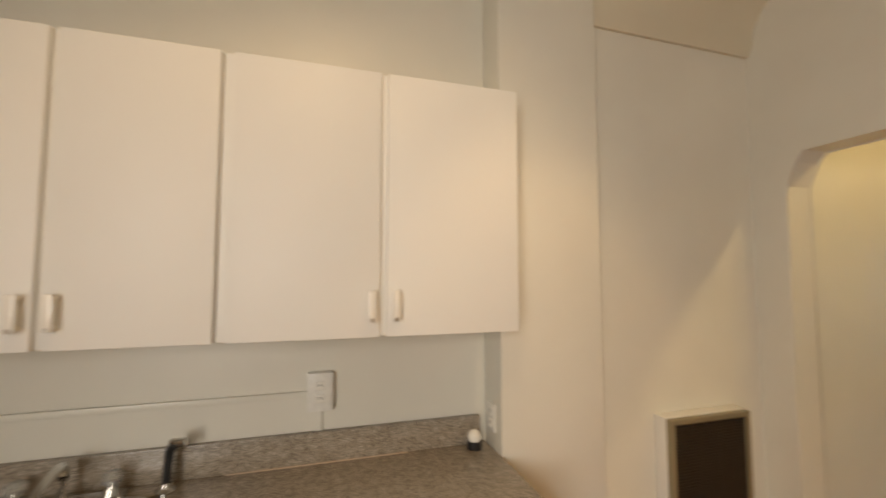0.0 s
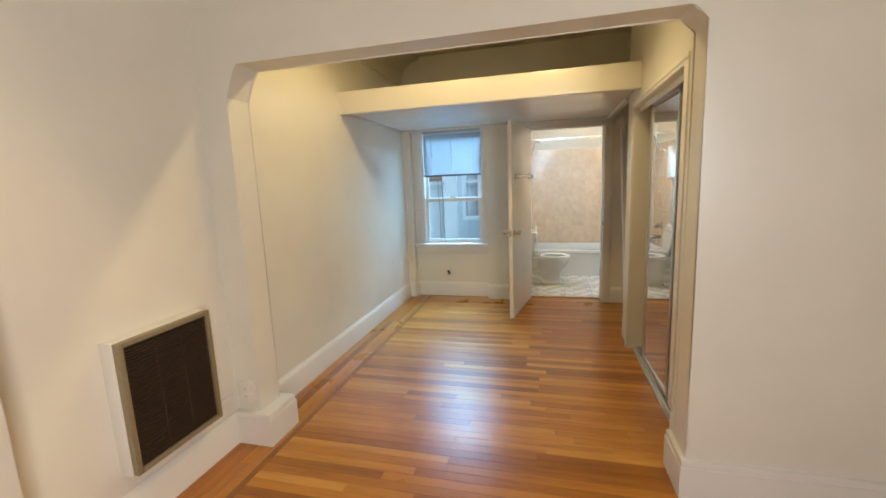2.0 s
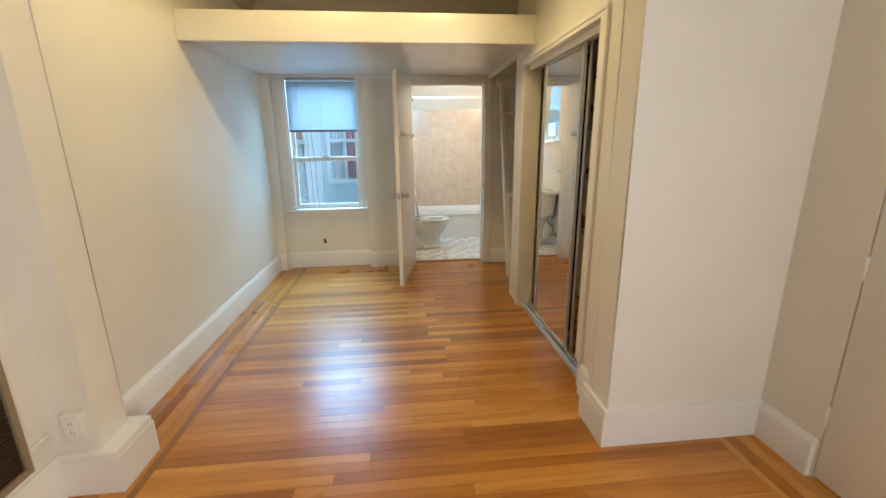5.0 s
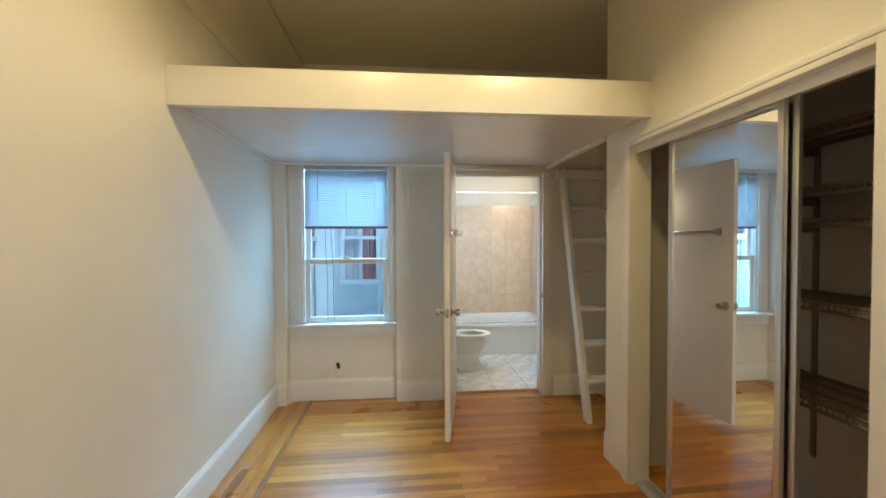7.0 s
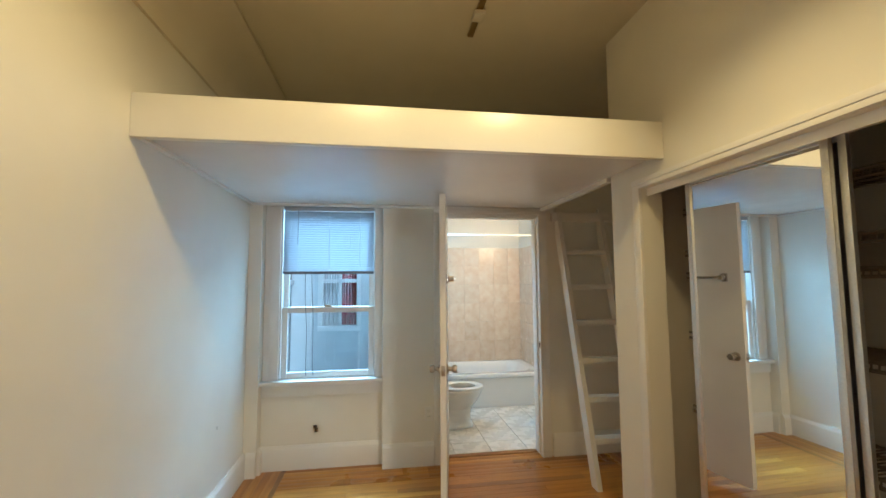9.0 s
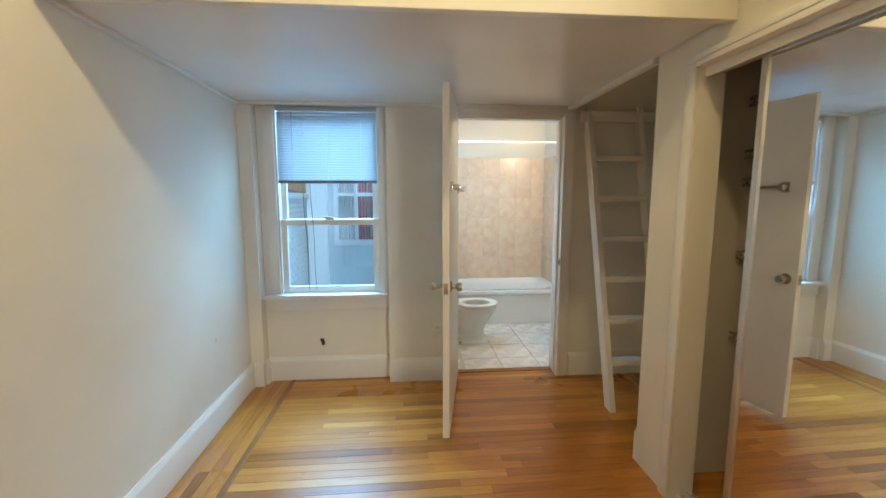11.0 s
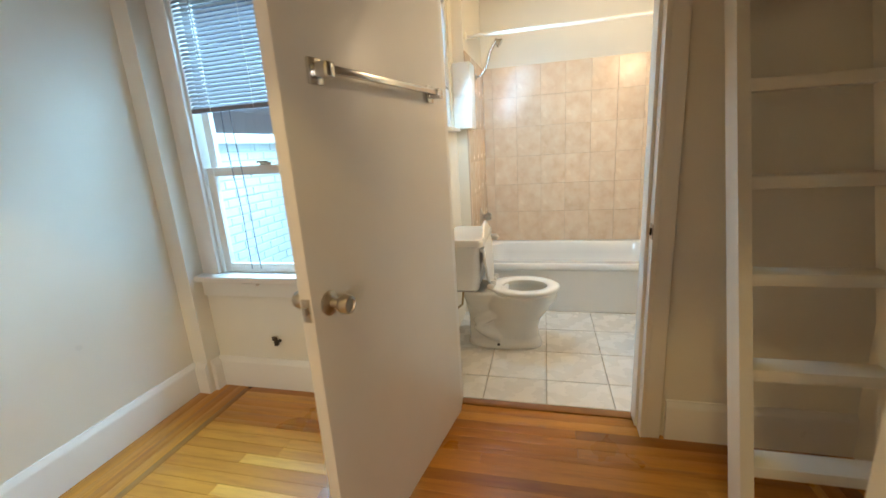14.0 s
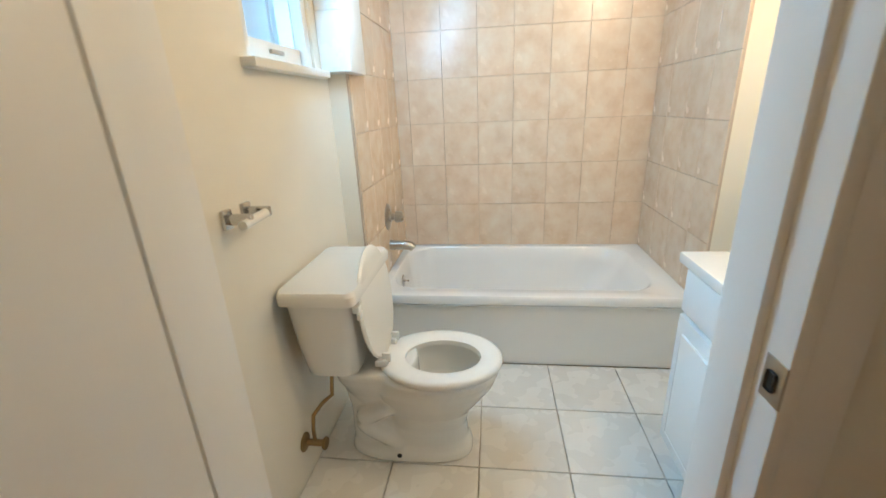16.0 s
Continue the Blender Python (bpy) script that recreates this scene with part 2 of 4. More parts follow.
def tube(points, r, n=12, bm=None):
    """A round bar along a line of points; r: one radius or one for each point."""
    pts = [Vector(p) for p in points]
    rs = r if isinstance(r, (list, tuple)) else [r] * len(pts)
    rows = []
    for i, p in enumerate(pts):
        d = (pts[min(i + 1, len(pts) - 1)] - pts[max(i - 1, 0)]).normalized()
        q = d.to_track_quat("Z", "Y").to_matrix()
        rows.append([p + q @ Vector((rs[i] * math.cos(2 * math.pi * k / n), rs[i] * math.sin(2 * math.pi * k / n), 0)) for k in range(n)])
    return rings(rows, True, bm)


def lathe(base, axis, profile, n=24, bm=None):
    """A turned shape: profile rows are (distance along the axis, radius)."""
    base, axis = Vector(base), Vector(axis).normalized()
    q = axis.to_track_quat("Z", "Y").to_matrix()
    rows = [[base + axis * d + q @ Vector((max(r, 0.0004) * math.cos(2 * math.pi * k / n), max(r, 0.0004) * math.sin(2 * math.pi * k / n), 0)) for k in range(n)] for d, r in profile]
    return rings(rows, True, bm)


def prism(outline, axis, a, b, bm=None):
    """An outline in two coordinates drawn out along the third axis from a to b."""
    def place(p, v):
        return {"x": (v, p[0], p[1]), "y": (p[0], v, p[1]), "z": (p[0], p[1], v)}[axis]
    return rings([[place(p, a) for p in outline], [place(p, b) for p in outline]], True, bm)

# ---- the large structure ----
# bedroom: x 2.45 to 5.39, y -0.77 to 1.65; kitchen end: x below 2.28; bathroom: x 5.52 to 7.49
H = 2.95
structure("wall_north", boxes((-2.4, 1.65, 0, 5.39, 1.80, H)), M_WALL, "cream-painted long plaster wall")
structure("wall_kitchen_pier", box((0.77, 1.49, 0), (1.212, 1.65, H), 0.012), M_WALL, "cream-painted chimney pier beside the counter")
structure("wall_kitchen_west", boxes((-2.55, -1.63, 0, -2.4, 1.80, H)), M_WALL, "plain painted kitchen end wall")
structure("wall_kitchen_south", boxes((-2.4, -1.63, 0, -1.45, -1.48, H), (-1.45, -1.63, 0, -0.35, -1.48, 0.9), (-1.45, -1.63, 2.2, -0.35, -1.48, H), (-0.35, -1.63, 0, 1.13, -1.48, H), (1.99, -1.63, 0, 2.28, -1.48, H), (1.13, -1.63, 2.05, 1.99, -1.48, H)), M_WALL, "painted kitchen wall with a flush door")

# the wide opening: beam, jamb with a small corbel, pier
bm = prism([(-1.63, 0), (-0.70, 0), (-0.70, 2.02), (-0.655, 2.055), (-0.64, 2.08), (1.41, 2.08), (1.445, 2.03), (1.49, 1.92), (1.49, 0), (1.65, 0), (1.65, H), (-1.63, H)], "x", 2.28, 2.45)
bmesh.ops.bevel(bm, geom=[e for e in bm.edges if abs(e.verts[0].co.x - e.verts[1].co.x) < 0.01 and max(abs(v.co.y - 0.4) for v in e.verts) < 1.15], offset=0.006, segments=2, affect="EDGES")
structure("wall_opening", bm, M_WALL, "painted beam and jambs of a wide room opening", None)

structure("wall_opening_return", box((2.4495, -0.7695, 0), (2.49, -0.70, H)), M_WALL, "painted return of the opening pier")

# bedroom south wall with the closet opening, the column and the ladder alcove
structure("wall_closet", boxes((2.45, -0.89, 0, 2.765, -0.77, H), (2.765, -0.89, 1.965, 4.0, -0.77, H), (4.0, -0.89, 0, 4.29, -0.77, H)), M_WALL, "cream wall above and beside the mirrored closet")
structure("wall_alcove", boxes((2.45, -1.63, 0, 5.39, -1.50, H), (4.17, -1.50, 0, 4.29, -0.89, H)), M_WALL, "painted back of the closet and ladder alcove")
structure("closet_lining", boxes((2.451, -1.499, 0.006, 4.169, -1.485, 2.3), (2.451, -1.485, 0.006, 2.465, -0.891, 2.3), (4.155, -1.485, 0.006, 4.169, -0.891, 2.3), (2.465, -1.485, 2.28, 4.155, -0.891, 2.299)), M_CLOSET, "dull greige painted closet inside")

# window and bathroom door wall
structure("wall_east", boxes(
    (5.39, 1.555, 0, 5.62, 1.80, H), (5.49, 0.608, 0, 5.62, 1.555, 0.66), (5.39, 0.608, 2.14, 5.62, 1.555, H),
    (5.39, 0.115, 0, 5.52, 0.608, H), (5.39, -0.74, 2.045, 5.52, 0.115, H), (5.39, -1.63, 0, 5.52, -0.74, H),
    (5.52, 0.34, 0, 5.62, 0.608, H)), M_WALL, "painted wall with the window recess and bathroom doorway")

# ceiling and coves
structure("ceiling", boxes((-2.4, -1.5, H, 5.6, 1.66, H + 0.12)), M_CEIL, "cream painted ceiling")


def cove(a, b, y, s):
    """A plaster cove along x between a wall and the ceiling."""
    pts = [(y, 2.64), (y - s * 0.018, 2.64), (y - s * 0.03, 2.665)]
    for i in range(9):
        t = i / 8 * math.pi / 2
        pts.append((y - s * (0.24 - 0.20 * math.cos(t)), 2.69 + 0.22 * math.sin(t)))
    pts += [(y - s * 0.265, 2.925), (y - s * 0.265, 2.952), (y, 2.952)]
    return prism(pts, "x", a, b)


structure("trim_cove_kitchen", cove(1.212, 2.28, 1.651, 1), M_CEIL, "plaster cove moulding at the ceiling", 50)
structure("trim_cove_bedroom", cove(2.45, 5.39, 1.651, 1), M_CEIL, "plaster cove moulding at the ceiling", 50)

# sleeping loft
loft = structure("loft_platform", boxes((3.85, -0.76, 2.10, 5.389, 1.649, 2.25)), M_LOFT, "white gloss underside of a sleeping loft")
part("fascia", box((3.81, -0.769, 2.074), (3.85, 1.649, 2.262), 0.004), M_WALL, loft, "flat cream front board of the loft")
bm = boxes((3.852, 1.625, 2.082, 5.389, 1.648, 2.0995), bev=0.004)
part("edge_trim", bm, M_TRIM, loft)
part("edge_trim", boxes((4.30, -0.785, 2.072, 5.389, -0.745, 2.0995), bev=0.004), M_TRIM, loft)
part("edge_trim", boxes((5.365, -0.744, 2.08, 5.389, 1.624, 2.0995), bev=0.004), M_TRIM, loft)

# bathroom shell
structure("wall_bath_north", boxes((5.62, 0.29, 0, 6.07, 0.42, 2.7), (6.07, 0.29, 0, 6.53, 0.42, 1.41), (6.07, 0.29, 2.25, 6.53, 0.42, 2.7), (6.53, 0.29, 0, 7.49, 0.42, 2.7), (5.52, 0.29, 0, 5.62, 0.34, 2.7)), M_BATH, "cream bathroom wall with a small window")
structure("wall_bath_tub_end", boxes((6.64, 0.215, 0, 7.49, 0.29, 2.7)), M_BATH, "furred-out wall at the tap end of the tub")
structure("wall_bath_east", boxes((7.49, -1.6, 0, 7.62, 0.42, 2.7)), M_BATH, "wall behind the tub")
structure("wall_bath_south", boxes((5.52, -1.6, 0, 6.66, -1.45, 2.7), (6.66, -1.6, 0, 7.49, -1.285, 2.7)), M_BATH, "cream bathroom wall behind the vanity")
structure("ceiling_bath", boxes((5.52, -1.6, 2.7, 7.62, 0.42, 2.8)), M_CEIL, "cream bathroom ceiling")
structure("floor_bath", boxes((5.50, -1.6, -0.12, 7.62, 0.42, 0.006)), M_GROUT_F, "grouted bed of the bathroom floor")
bm = prism([(5.484, -0.012), (5.486, 0.004), (5.496, 0.011), (5.520, 0.014), (5.520, -0.012)], "y", -0.74, 0.115)
structure("threshold", bm, M_WALNUT, "dark wooden threshold strip in the bathroom doorway")

# baseboards
BASE = [(0, 0), (0.022, 0), (0.022, 0.150), (0.018, 0.162), (0.010, 0.172), (0.006, 0.183), (0, 0.183)]


def baseboard(a, b):
    """A moulded skirting from a to b, on the right hand of the way from a to b."""
    a, b = Vector((*a, 0)), Vector((*b, 0))
    d = (b - a).normalized()
    side = Vector((d.y, -d.x, 0))
    rows = [[p + side * u + Vector((0, 0, v)) for u, v in BASE] for p in (a, b)]
    return structure("baseboard", rings(rows), M_TRIM, "tall white-painted moulded baseboard", 30)


for a, b in (((1.212, 1.649), (2.26, 1.649)), ((2.47, 1.649), (5.39, 1.649)), ((5.389, 1.626), (5.389, 1.555)), ((5.389, 0.608), (5.389, 0.195)),
             ((5.489, 1.555), (5.489, 0.608)), ((5.389, -0.82), (5.389, -1.50)), ((2.26, -1.479), (2.0, -1.479)), ((4.291, -1.50), (4.291, -0.77)),
             ((2.695, -0.769), (2.512, -0.769)), ((1.212, 1.489), (0.80, 1.489)), ((5.41, 1.554), (5.468, 1.554))):
    baseboard(a, b)


def plinth(lo, hi):
    """A wrapped block of baseboard round a jamb."""
    bm = boxes((*lo, 0, *hi, 0.158))
    box((lo[0] + 0.004, lo[1] + 0.004, 0.156), (hi[0] - 0.004, hi[1] - 0.004, 0.190), 0.006, bm)
    return structure("baseboard", bm, M_TRIM, "white baseboard block wrapped round the jamb")


plinth((2.235, 1.408), (2.49, 1.649))
plinth((2.258, -1.479), (2.512, -0.676))

# door casings and closet casing
bm = boxes((5.366, -0.80, 0, 5.390, -0.729, 2.045), (5.366, 0.120, 0, 5.390, 0.19, 2.045), (5.366, -0.80, 2.045, 5.390, 0.19, 2.079), bev=0.003)
structure("trim_bath_door", bm, M_TRIM, "white-painted bathroom door casing")
bm = boxes((5.362, -0.741, 0.0, 5.521, -0.721, 2.03), (5.391, 0.100, 0.0, 5.521, 0.120, 2.03), (5.391, -0.741, 2.025, 5.521, 0.116, 2.046), (5.415, -0.722, 0.016, 5.50, -0.708, 2.026), (5.415, -0.71, 2.012, 5.50, 0.10, 2.026), bev=0.002)
jamb = structure("door_frame_bath", bm, M_TRIM, "white-painted door jamb with stops and worn edges")
bm = boxes((5.362, -0.7235, 0.894, 5.400, -0.7195, 0.955), bev=0.0015)
strike = part("strike_plate", bm, M_NICKEL, jamb, "worn metal strike plate with a dark latch hole")
part("latch_hole", box((5.374, -0.7197, 0.910), (5.390, -0.7185, 0.938), 0.004), M_DARK, strike)
bm = boxes((2.70, -0.77, 0.183, 2.765, -0.752, 1.988), (2.765, -0.77, 1.965, 4.0, -0.752, 1.988), (4.0, -0.77, 0.0, 4.06, -0.752, 1.988), bev=0.003)
box((2.698, -0.769, 1.9885), (4.062, -0.749, 2.014), 0.003, bm)
structure("trim_closet", bm, M_TRIM, "white-painted casing round the closet opening")

# flush door in the kitchen wall
kd = tagged(new("door_kitchen"), "cream flush panel door, shut, in the kitchen wall", "", "", "structure")
part("leaf", box((1.137, -1.52, 0.012), (1.984, -1.482, 2.04), 0.003), M_DOOR, kd)
for z in (0.3, 0.93, 1.75):
    part("hinge", tube([(1.987, -1.478, z - 0.045), (1.987, -1.478, z + 0.045)], 0.006), M_DOOR, kd, "painted-over hinge knuckle")

# ---- windows ----


def sash(bm, y0, y1, z0, z1, x, w, rail_b, rail_t, d=0.035):
    box((x, y0, z0), (x + d, y0 + w, z1), 0.004, bm)
    box((x, y1 - w, z0), (x + d, y1, z1), 0.004, bm)
    box((x + 0.001, y0 + w, z0), (x + d - 0.001, y1 - w, z0 + rail_b), 0.004, bm)
    box((x + 0.001, y0 + w, z1 - rail_t), (x + d - 0.001, y1 - w, z1), 0.004, bm)
    return bm


win = tagged(new("window_1"), "white double-hung bedroom window with a deep sill", "", "", "structure")
bm = boxes((5.476, 0.610, 0.69, 5.49, 0.672, 2.139), (5.476, 1.432, 0.69, 5.49, 1.505, 2.139), bev=0.003)
part("casing", bm, M_TRIM, win)
bm = boxes((5.491, 0.610, 0.662, 5.619, 0.665, 2.139), (5.491, 1.437, 0.662, 5.619, 1.553, 2.139), (5.491, 0.665, 2.10, 5.619, 1.437, 2.139), (5.50, 0.665, 0.69, 5.515, 0.68, 2.1), (5.50, 1.422, 0.69, 5.515, 1.437, 2.1))
part("window_frame", bm, M_TRIM, win)
part("window_sill", box((5.425, 0.565 + 0.04, 0.655), (5.64, 1.57, 0.69), 0.012), M_TRIM, win, "white sill with a rounded nose")
part("apron", box((5.468, 0.610, 0.565), (5.489, 1.553, 0.654), 0.005), M_TRIM, win)
low = part("lower_sash", sash(bmesh.new(), 0.681, 1.421, 0.691, 1.262, 5.517, 0.045, 0.05, 0.045), M_TRIM, win)
part("pane", boxes((5.531, 0.724, 0.739, 5.535, 1.378, 1.22)), M_GLASS, low).visible_shadow = False
up = part("upper_sash", sash(bmesh.new(), 0.681, 1.421, 1.226, 2.099, 5.556, 0.045, 0.04, 0.05), M_TRIM, win)
part("pane", boxes((5.570, 0.724, 1.265, 5.574, 1.378, 2.05)), M_GLASS, up).visible_shadow = False
lock = boxes((5.514, 1.02, 1.262, 5.55, 1.085, 1.275), bev=0.004)
box((5.508, 1.035, 1.274), (5.53, 1.10, 1.284), 0.004, lock)
part("sash_lock", lock, M_NICKEL, low, "small metal sash lock")
part("finger_pull", box((5.43, 1.17, 0.636), (5.462, 1.26, 0.655), 0.004), M_TRIM, win)

blind = thing("window_blind", "pale grey aluminium mini blind, half lowered", "blind")
part("head_rail", box((5.494, 0.684, 2.065), (5.515, 1.418, 2.097), 0.003), M_BLIND, blind)
part("bottom_rail", box((5.495, 0.686, 1.535), (5.515, 1.416, 1.556), 0.003), M_RAIL, blind, "dark grey metal bottom rail")


def slat_mesh(name, length, axis):
    """A thin curved slat, tilted."""
    bm = bmesh.new()
    rows = []
    for k in (0, length):
        ring = []
        for i in range(5):
            u = (i - 2) / 2
            ring.append((u * 0.0098, -abs(u) ** 2 * 0.0018 + u * 0.0100))
        back = [(a, b - 0.0006) for a, b in ring[::-1]]
        rows.append([((a, k, b) if axis == "y" else (k, a, b)) for a, b in ring + back])
    bm = rings(rows)
    me = bpy.data.meshes.new(name)
    bmesh.ops.recalc_face_normals(bm, faces=bm.faces)
    bm.to_mesh(me)
    bm.free()
    me.materials.append(M_BLIND)
    return me


sm = slat_mesh("slat", 0.728, "y")
for i in range(26):
    s = new("slat", sm)
    s.parent = blind
    s.location = (5.505, 0.687, 1.565 + i * 0.0193)
for y in (0.80, 1.05, 1.30):
    part("ladder_cord", tube([(5.4925, y, 1.54), (5.4925, y, 2.07)], 0.0012, 6), M_PLASTIC, blind)
for k, y in enumerate((1.235, 1.182)):
    pts = [(5.487 - 0.003 * math.sin(i * 0.5), y + 0.004 * math.sin(i * 0.7 + k) - 0.0016 * i, 1.536 - i * 0.068) for i in range(13)]
    part("pull_cord", tube(pts, 0.0024, 6), M_CABLE, blind, "thin grey pull cord")
part("wand", tube([(5.485, 1.30, 2.06), (5.482, 1.302, 1.78)], 0.004, 8), M_ACRYLIC, blind, "clear tilt wand")

bw = tagged(new("window_2"), "small white bathroom window with a wooden sill", "", "", "structure")
bm = boxes((6.071, 0.30, 1.41, 6.11, 0.40, 2.249), (6.49, 0.30, 1.41, 6.529, 0.40, 2.249), (6.11, 0.30, 2.20, 6.49, 0.40, 2.249), (6.11, 0.325, 1.43, 6.49, 0.36, 1.48), (6.11, 0.325, 1.80, 6.49, 0.36, 1.84), bev=0.003)
part("window_frame", bm, M_TRIM, bw)
part("pane", boxes((6.11, 0.342, 1.48, 6.49, 0.346, 1.80)), M_GLASS, bw).visible_shadow = False
part("pane", boxes((6.11, 0.342, 1.84, 6.49, 0.346, 2.20)), M_GLASS, bw).visible_shadow = False
part("window_sill", box((6.03, 0.245, 1.385), (6.56, 0.40, 1.412), 0.006), M_TRIM, bw)
part("sash_lift", boxes((6.26, 0.312, 1.445, 6.34, 0.325, 1.458), bev=0.003), M_NICKEL, bw)
bb = thing("window_blind", "white mini blind over the small bathroom window", "blind")
part("head_rail", box((6.112, 0.296, 2.17), (6.488, 0.318, 2.199), 0.003), M_BLIND, bb)
part("bottom_rail", box((6.114, 0.298, 1.655), (6.486, 0.316, 1.67), 0.003), M_BLIND, bb)
sm2 = slat_mesh("slat", 0.372, "x")
for i in range(25):
    s = new("slat", sm2)
    s.parent = bb
    s.location = (6.114, 0.307, 1.68 + i * 0.0196)

# ---- outside the window ----
g = structure("ground", boxes((5.7, -40, -3.3, 90, 60, -3.2)), M_GROUND, "concrete light-well ground")
fac = thing("neighbouring_building", "pale grey painted building across the light well", "building")
part("wall", boxes((9.2, -6, -3.2, 9.5, 1.02, 5.5), (9.2, 1.02, -3.2, 9.5, 1.62, 0.72), (9.2, 1.02, 2.3, 9.5, 1.62, 5.5), (9.2, 1.62, -3.2, 9.5, 2.12, 5.5)), M_FACADE, fac)
for y in (0.55, -0.35, 0.98):
    part("batten", boxes((9.17, y, -3.2, 9.199, y + 0.035, 0.6 if y > 0.9 else 5.4)), M_EXTWHITE, fac)
part("corner_board", boxes((9.14, 1.78, -3.2, 9.199, 2.1, 5.5)), M_EXTWHITE, fac)
fw = part("window", boxes((9.16, 0.97, 0.64, 9.26, 1.68, 0.73), (9.16, 0.97, 0.73, 9.26, 1.04, 2.3), (9.16, 1.60, 0.73, 9.26, 1.68, 2.3), (9.18, 1.29, 0.73, 9.24, 1.34, 2.3), (9.18, 1.04, 1.45, 9.24, 1.60, 1.51), bev=0.004), M_EXTWHITE, fac)
part("pane", boxes((9.235, 1.04, 0.73, 9.239, 1.60, 2.3)), M_GLASS, fw).visible_shadow = False


def drape(y0, y1, mat, name):
    pts = []
    for i in range(25):
        y = y0 + (y1 - y0) * i / 24
        pts.append((9.33 + 0.02 * math.sin(i * 1.7), y))
    outline = pts + [(x + 0.012, y) for x, y in pts[::-1]]
    part(name, prism(outline, "z", 0.72, 2.3), mat, fw)


drape(1.03, 1.33, M_RED, "curtain")
drape(1.33, 1.61, M_CURTAIN, "curtain")
part("backing", boxes((9.42, 0.9, 0.6, 9.46, 1.75, 2.4)), M_DARK, fw)
part("drain_pipe", tube([(9.12, 0.30, -3.2), (9.12, 0.30, 5)], 0.045), M_EXTWHITE, fac)
bwall = thing("brick_wall", "white-painted brick party wall of the light well", "wall")
part("core", boxes((5.75, 2.13, -3.2, 9.199, 2.35, 1.42)), M_MORTAR, bwall)
part("coping", box((5.75, 2.06, 1.42), (9.199, 2.42, 1.50), 0.01), M_EXTWHITE, bwall)
shed = thing("shed_roof", "grey sloping roof behind the brick wall", "roof")
part("roof", prism([(2.42, 1.35), (5.5, 2.2), (5.5, 2.1), (2.42, 1.25)], "x", 5.0, 13), M_ROOF, shed)
part("wall", boxes((5.0, 2.45, -3.2, 13, 5.4, 1.2)), M_FACADE, shed)
far = thing("distant_house", "far grey house beyond the roofs", "building")
part("wall", boxes((14, 6, -3.2, 20, 14, 3.2)), M_FACADE, far)
part("roof", prism([(5.6, 3.2), (10, 5.0), (14.4, 3.2)], "x", 13.7, 20.3), M_ROOF, far)

# ---- bedroom things ----
# bathroom door leaf, open into the bedroom, with its fittings
door = tagged(new("door_bath"), "cream flush bathroom door standing wide open", "", "", "structure")
LEAF = 0.888
DOOR_ANGLE = 170.0
door.matrix_world = pose(5.372, 0.112, 0, 0, 0, DOOR_ANGLE)
part("leaf", box((0.006, 0.0, 0.055), (LEAF, 0.038, 2.018), 0.003), M_DOOR, door)


def knob_set(parent, x, z):
    for y, s in ((0.0, -1), (0.038, 1)):
        prof = [(0, 0.032), (0.004, 0.033), (0.010, 0.026), (0.013, 0.014), (0.032, 0.013), (0.037, 0.021), (0.046, 0.0255), (0.060, 0.0245), (0.066, 0.022), (0.067, 0.017), (0.063, 0.015), (0.062, 0.001)]
        part("door_knob", lathe((x, y, z), (0, s, 0), prof), M_NICKEL, parent, "worn round metal door knob")
    part("latch_plate", box((LEAF - 0.001, 0.007, z - 0.03), (LEAF + 0.0025, 0.031, z + 0.03), 0.001), M_NICKEL, parent)
    part("latch_bolt", box((LEAF, 0.013, z - 0.01), (LEAF + 0.011, 0.025, z + 0.01), 0.002), M_NICKEL, parent)


knob_set(door, LEAF - 0.062, 0.93)
for z in (0.25, 1.05, 1.8):
    part("hinge", tube([(0.0, -0.004, z - 0.045), (0.0, -0.004, z + 0.045)], 0.0065), M_NICKEL, door)

bar = thing("towel_bar", "chrome towel bar screwed to the bathroom door", "towel bar")
bar.matrix_world = door.matrix_world.copy()
for x in (0.15, 0.775):
    bm = box((x - 0.024, 0.037 + 0.001, 1.455), (x + 0.024, 0.050, 1.515), 0.005)
    box((x - 0.016, 0.048, 1.468), (x + 0.016, 0.092, 1.502), 0.006, bm)
    part("bracket", bm, M_CHROME, bar)
part("bar", box((0.15, 0.070, 1.478), (0.775, 0.086, 1.496), 0.003), M_CHROME, bar)

# the ladder to the loft
lad = thing("loft_ladder", "cream-painted wooden ladder leaning up to the loft", "ladder")
foot, top = Vector((4.775, 0, 0)), Vector((5.345, 0, 2.098))
slope = (top - foot).normalized()


def stile(y):
    """A sloping side board, cut off at the floor, the wall and the loft."""
    d = 0.085 / slope.z
    wall_z = (5.37 - foot.x - d) / slope.x * slope.z
    outline = [(foot.x, 0), (foot.x + d, 0), (5.37, wall_z), (5.37, top.z), (top.x, top.z)]
    return prism(outline, "y", y, y + 0.036)


for y in (-0.915, -1.305):
    part("stile", stile(y), M_LADDER, lad)
for z in (0.324, 0.600, 0.875, 1.155, 1.440, 1.730):
    x = foot.x + slope.x / slope.z * z
    part("rung", box((x + 0.001, -1.27, z - 0.042), (x + 0.082, -0.914, z - 0.004), 0.006), M_LADDER, lad, "painted rung with scuffed bare patches")
part("top_cleat", box((5.33, -1.42, 1.985), (5.375, -0.84, 2.06), 0.004), M_LADDER, lad)

